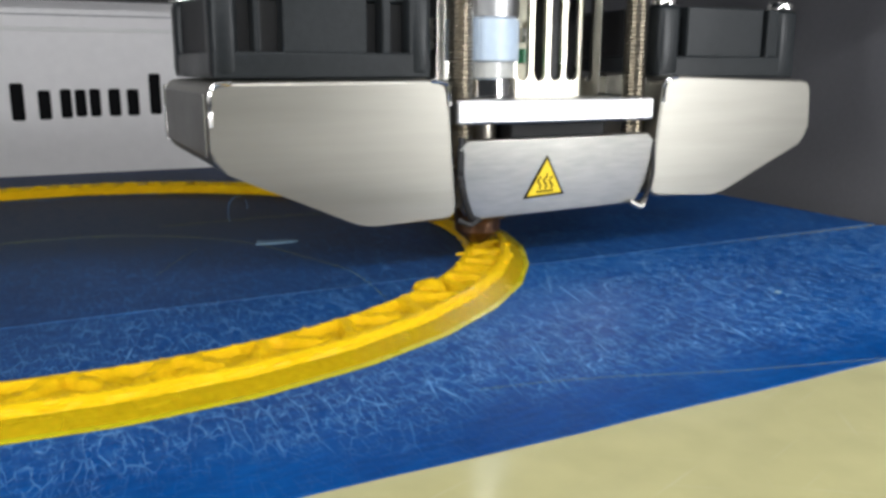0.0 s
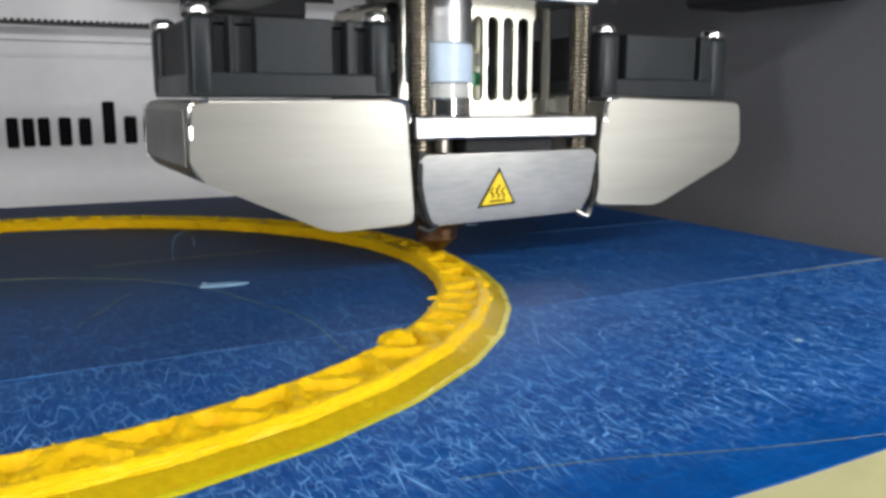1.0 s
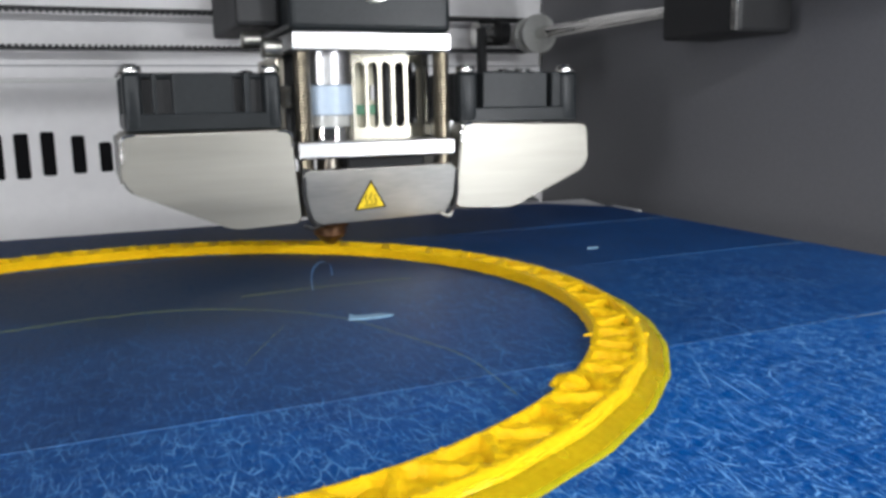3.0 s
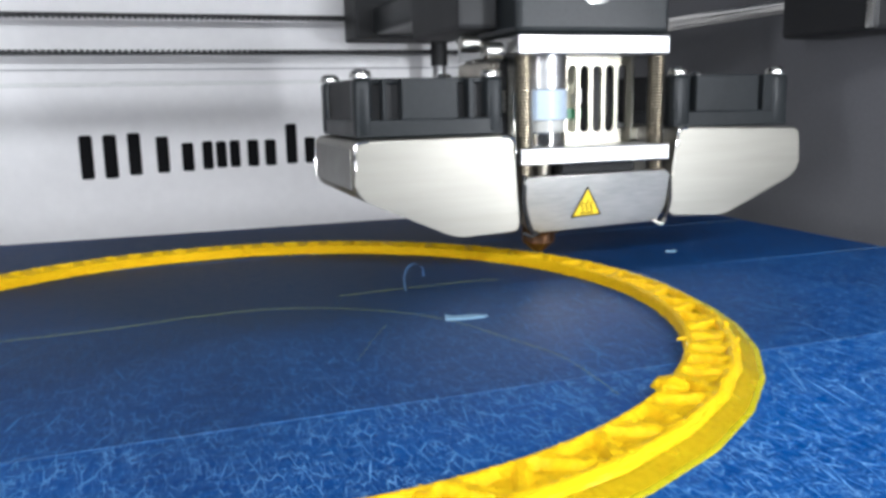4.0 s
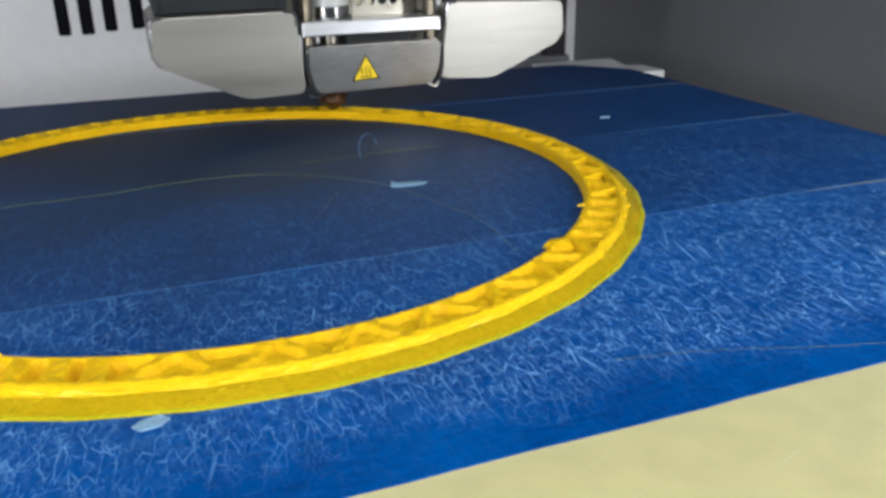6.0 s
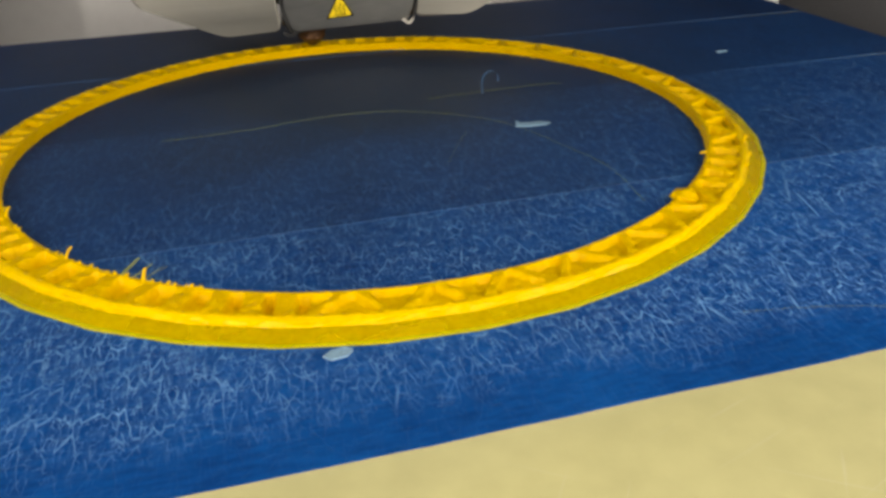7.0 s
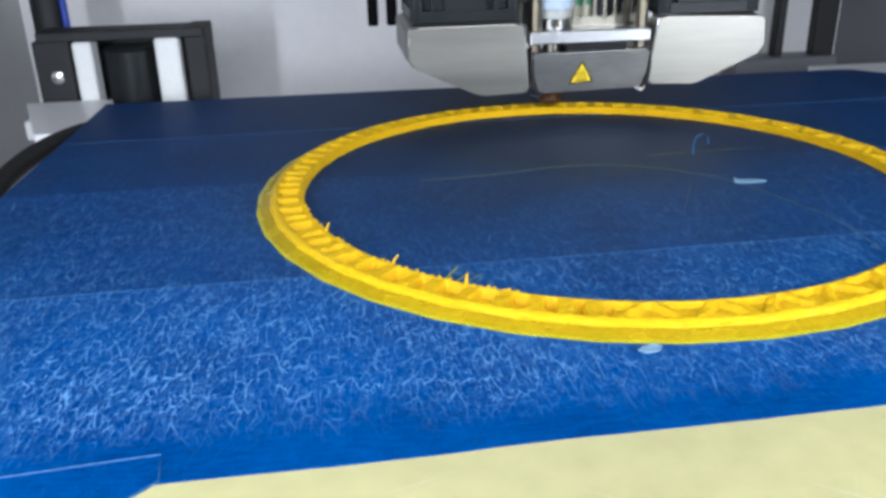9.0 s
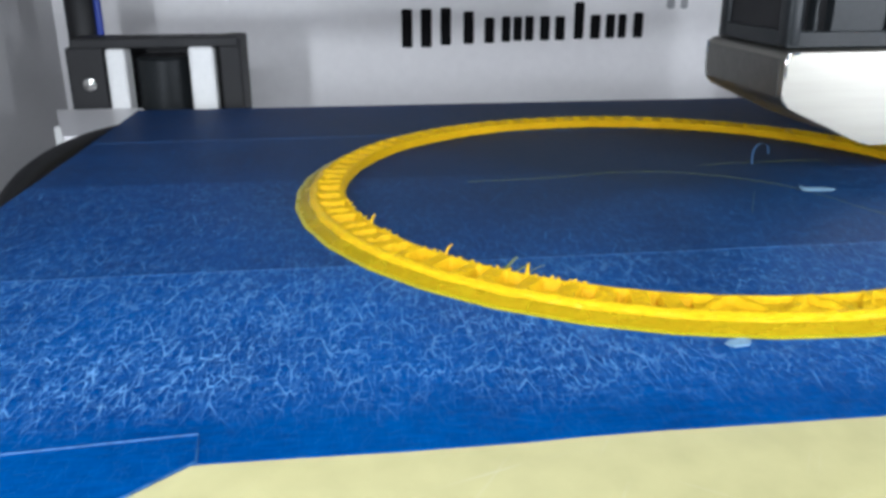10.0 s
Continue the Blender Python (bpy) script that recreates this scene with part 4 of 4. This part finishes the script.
side = thing("side_rod", label="polished steel rod along the grey side panel with a clear pulley", category="guide rod")
part("rod", lathe([(2.5, -192), (2.5, 203)], 20, (163, 0, 57.5), "y"), M_CHROME, side, smooth=True)
part("pulley", lathe([(6.8, 0), (7.6, 0.4), (7.6, 2.0), (5.4, 2.6), (5.4, 8), (7.0, 8.6), (7.0, 10), (4, 11)], 30, (163, 180, 57.5), "y"), M_PEEK, side, "cloudy clear plastic pulley", smooth=True)
part("pulley", lathe([(5.0, -12), (5.0, 0)], 24, (154, 196, 58.5), "x"), M_CHROME, side, smooth=True)
side2 = copy_thing(side, pose(-0.326, 0, 0))
rail = thing("rear_rod", label="polished steel rod across the rear of the printer", category="guide rod")
part("rod", lathe([(3.0, -176), (3.0, 176)], 20, (0, 190, 84), "x"), M_CHROME, rail, smooth=True)

clutter = thing("belt_tensioner", label="small steel and black tensioner parts under the belts", category="belt tensioner")
part("post", box(139.5, 142.5, 186, 190, 34, 60, bevel=0.4), M_MATT, clutter)
part("post", box(149.0, 151.5, 186, 190, 34, 44, bevel=0.4), M_MATT, clutter)
part("plate", box(143, 166, 190, 194, 36.5, 43.5, bevel=0.4), M_CHROME, clutter)
part("post", lathe([(3.2, 34), (3.2, 44)], 18, (157, 184, 0)), M_ALU, clutter, smooth=True)
part("wheel", lathe([(4.5, -2), (4.5, 2)], 20, (150, 188, 58), "x"), M_MATT, clutter, smooth=True)

# ---------------------------------------------------------------- mark on the rear panel, as plain bars
mark = thing("panel_mark", label="row of black printed bars on the white rear panel", category="panel marking")


def bar(x0, x1, z0, z1, mat=M_INK, lean=0.0):
    ob = flat("bar", [(x + (lean if z > z0 + 2 else 0), z) for x, z in rounded(x0, x1, z0, z1, min(0.9, (x1 - x0) / 2.2))], [], mat, mark, (BACK - 0.16) * MM, 0.14)
    return ob


for x0, x1, z0, z1 in ((-37.8, -34.0, 7.4, 22.8), (-29.8, -25.8, 7.4, 22.8), (-21.4, -17.6, 8.2, 23.2), (-11.6, -7.8, 8.6, 21.6), (-2.6, 1.0, 8.8, 19.0),
                       (4.8, 8.0, 9.2, 19.4), (9.8, 13.0, 9.6, 19.2), (14.8, 18.0, 9.6, 19.4), (21.4, 25.0, 9.6, 19.4), (28.0, 31.6, 9.6, 19.2),
                       (36.2, 39.8, 10.0, 25.0), (43.4, 47.2, 10.0, 19.6), (50.2, 53.6, 10.2, 19.8), (55.6, 58.6, 10.2, 19.8), (62.4, 66.0, 10.2, 20.4)):
    bar(x0 - 0.35, x1 + 0.35, z0 - 0.2, z1 + 0.2)
for x0, x1 in ((76.4, 79.8), (82.6, 85.6)):
    bar(x0, x1, 22.0, 26.2, M_INK_SHADOW)

# ---------------------------------------------------------------- stage and guides behind the bed
stage = thing("bed_stage", (0, 0, -0.02), "white metal stage carrying the build plate", "bed stage")
def ear(outline):
    bm = bmesh.new()
    top = [bm.verts.new((x * MM, y * MM, 18.0 * MM)) for x, y in outline]
    low = [bm.verts.new((x * MM, y * MM, 15.0 * MM)) for x, y in outline]
    bm.faces.new(top), bm.faces.new(low[::-1])
    for i in range(len(outline)):
        j = (i + 1) % len(outline)
        bm.faces.new((top[i], low[i], low[j], top[j]))
    bmesh.ops.bevel(bm, geom=list(bm.edges), offset=0.4 * MM, segments=2, profile=0.5, affect="EDGES")
    part("stage_ear", bm, M_WHITE, stage, "white painted corner of the stage")


ear([(-153, 120), (-137, 76), (-126, 76), (-126, 120)])
ear([(147, 121), (139, 84), (126, 84), (116, 104), (116, 121)])
part("stage_beam", box(-150, 160, 106, 121, 9.0, 15.0, bevel=0.6), M_WHITE2, stage)
part("stage_arm", box(-60, -40, -110, 110, 3.0, 11.8, bevel=0.6), M_WHITE2, stage)
part("stage_arm", box(50, 70, -110, 110, 3.0, 11.8, bevel=0.6), M_WHITE2, stage)


guide = thing("z_guide", label="black bearing housing with two pale columns behind the plate", category="bearing housing")
part("top_bar", box(-147, -95, 122, 136, 16.4, 19.6, bevel=0.5), M_MATT, guide)
part("side_post", box(-101.5, -94.5, 123, 142, -30, 19.4, bevel=0.8), M_MATT, guide)
part("side_post", box(-148.5, -137, 121.5, 142, -30, 17.0, bevel=0.8), M_MATT, guide)
part("column", box(-110.8, -102.8, 121, 130, -30, 16.8, bevel=1.2), M_WHITE2, guide)
part("column", box(-136.4, -130.2, 121, 130, -30, 16.4, bevel=1.2), M_WHITE2, guide)
part("bearing", lathe([(9.6, -30), (9.6, 12.0), (8.6, 13.0)], 32, (-120.5, 134, 0)), M_BLACK, guide, smooth=True)
part("back_plate", box(-137, -101, 142, 145, -30, 18.0, bevel=0.4), M_MATT, guide)
part("screw_head", lathe([(0.5, 0), (2.0, 0.6), (2.0, 1.6)], 16, (-142.0, 120.4, 5.5), "y"), M_CHROME, guide, smooth=True)
posts = thing("rear_posts", label="dark upright posts against the rear panel", category="post")
for x0, x1 in ((111, 115.5), (126.3, 129.6), (143, 152)):
    part("post", box(x0, x1, 164, 170, -60, 36, bevel=0.6), M_MATT, posts)
part("foot", box(108, 152, 160, 174, -60, -6, bevel=1.0), M_GREY, posts)

post = thing("cable_post", label="black upright cable sleeve with a blue edge against the rear panel", category="cable")
part("sleeve", lathe([(5.2, 13), (5.2, 120)], 20, (-149, 146, 0)), M_MATT, post, smooth=True)
part("stripe", lathe([(1.3, 14.5), (1.3, 120)], 12, (-143.4, 145, 0)), M_BLUE, post, smooth=True)
cable = thing("bed_cable", label="black cable curving beside the build plate", category="cable")
part("cable_run", tube(smooth_path([(-112, 98, -5), (-121, 84, -2.6), (-127.5, 68, -2.0), (-131, 48, -2.4), (-131.5, 28, -4), (-128, 0, -8)], 8), 2.4, 12), M_MATT, cable, smooth=True)


# ---------------------------------------------------------------- what moves
def motions():
    walk(head, [(t, pose(x, y, 0)) for t, x, y in HEAD])
    walk(cross, [(t, pose(0, y, 0)) for t, x, y in HEAD])
    walk(long, [(t, pose(x, 0, 0)) for t, x, y in HEAD])


motions()
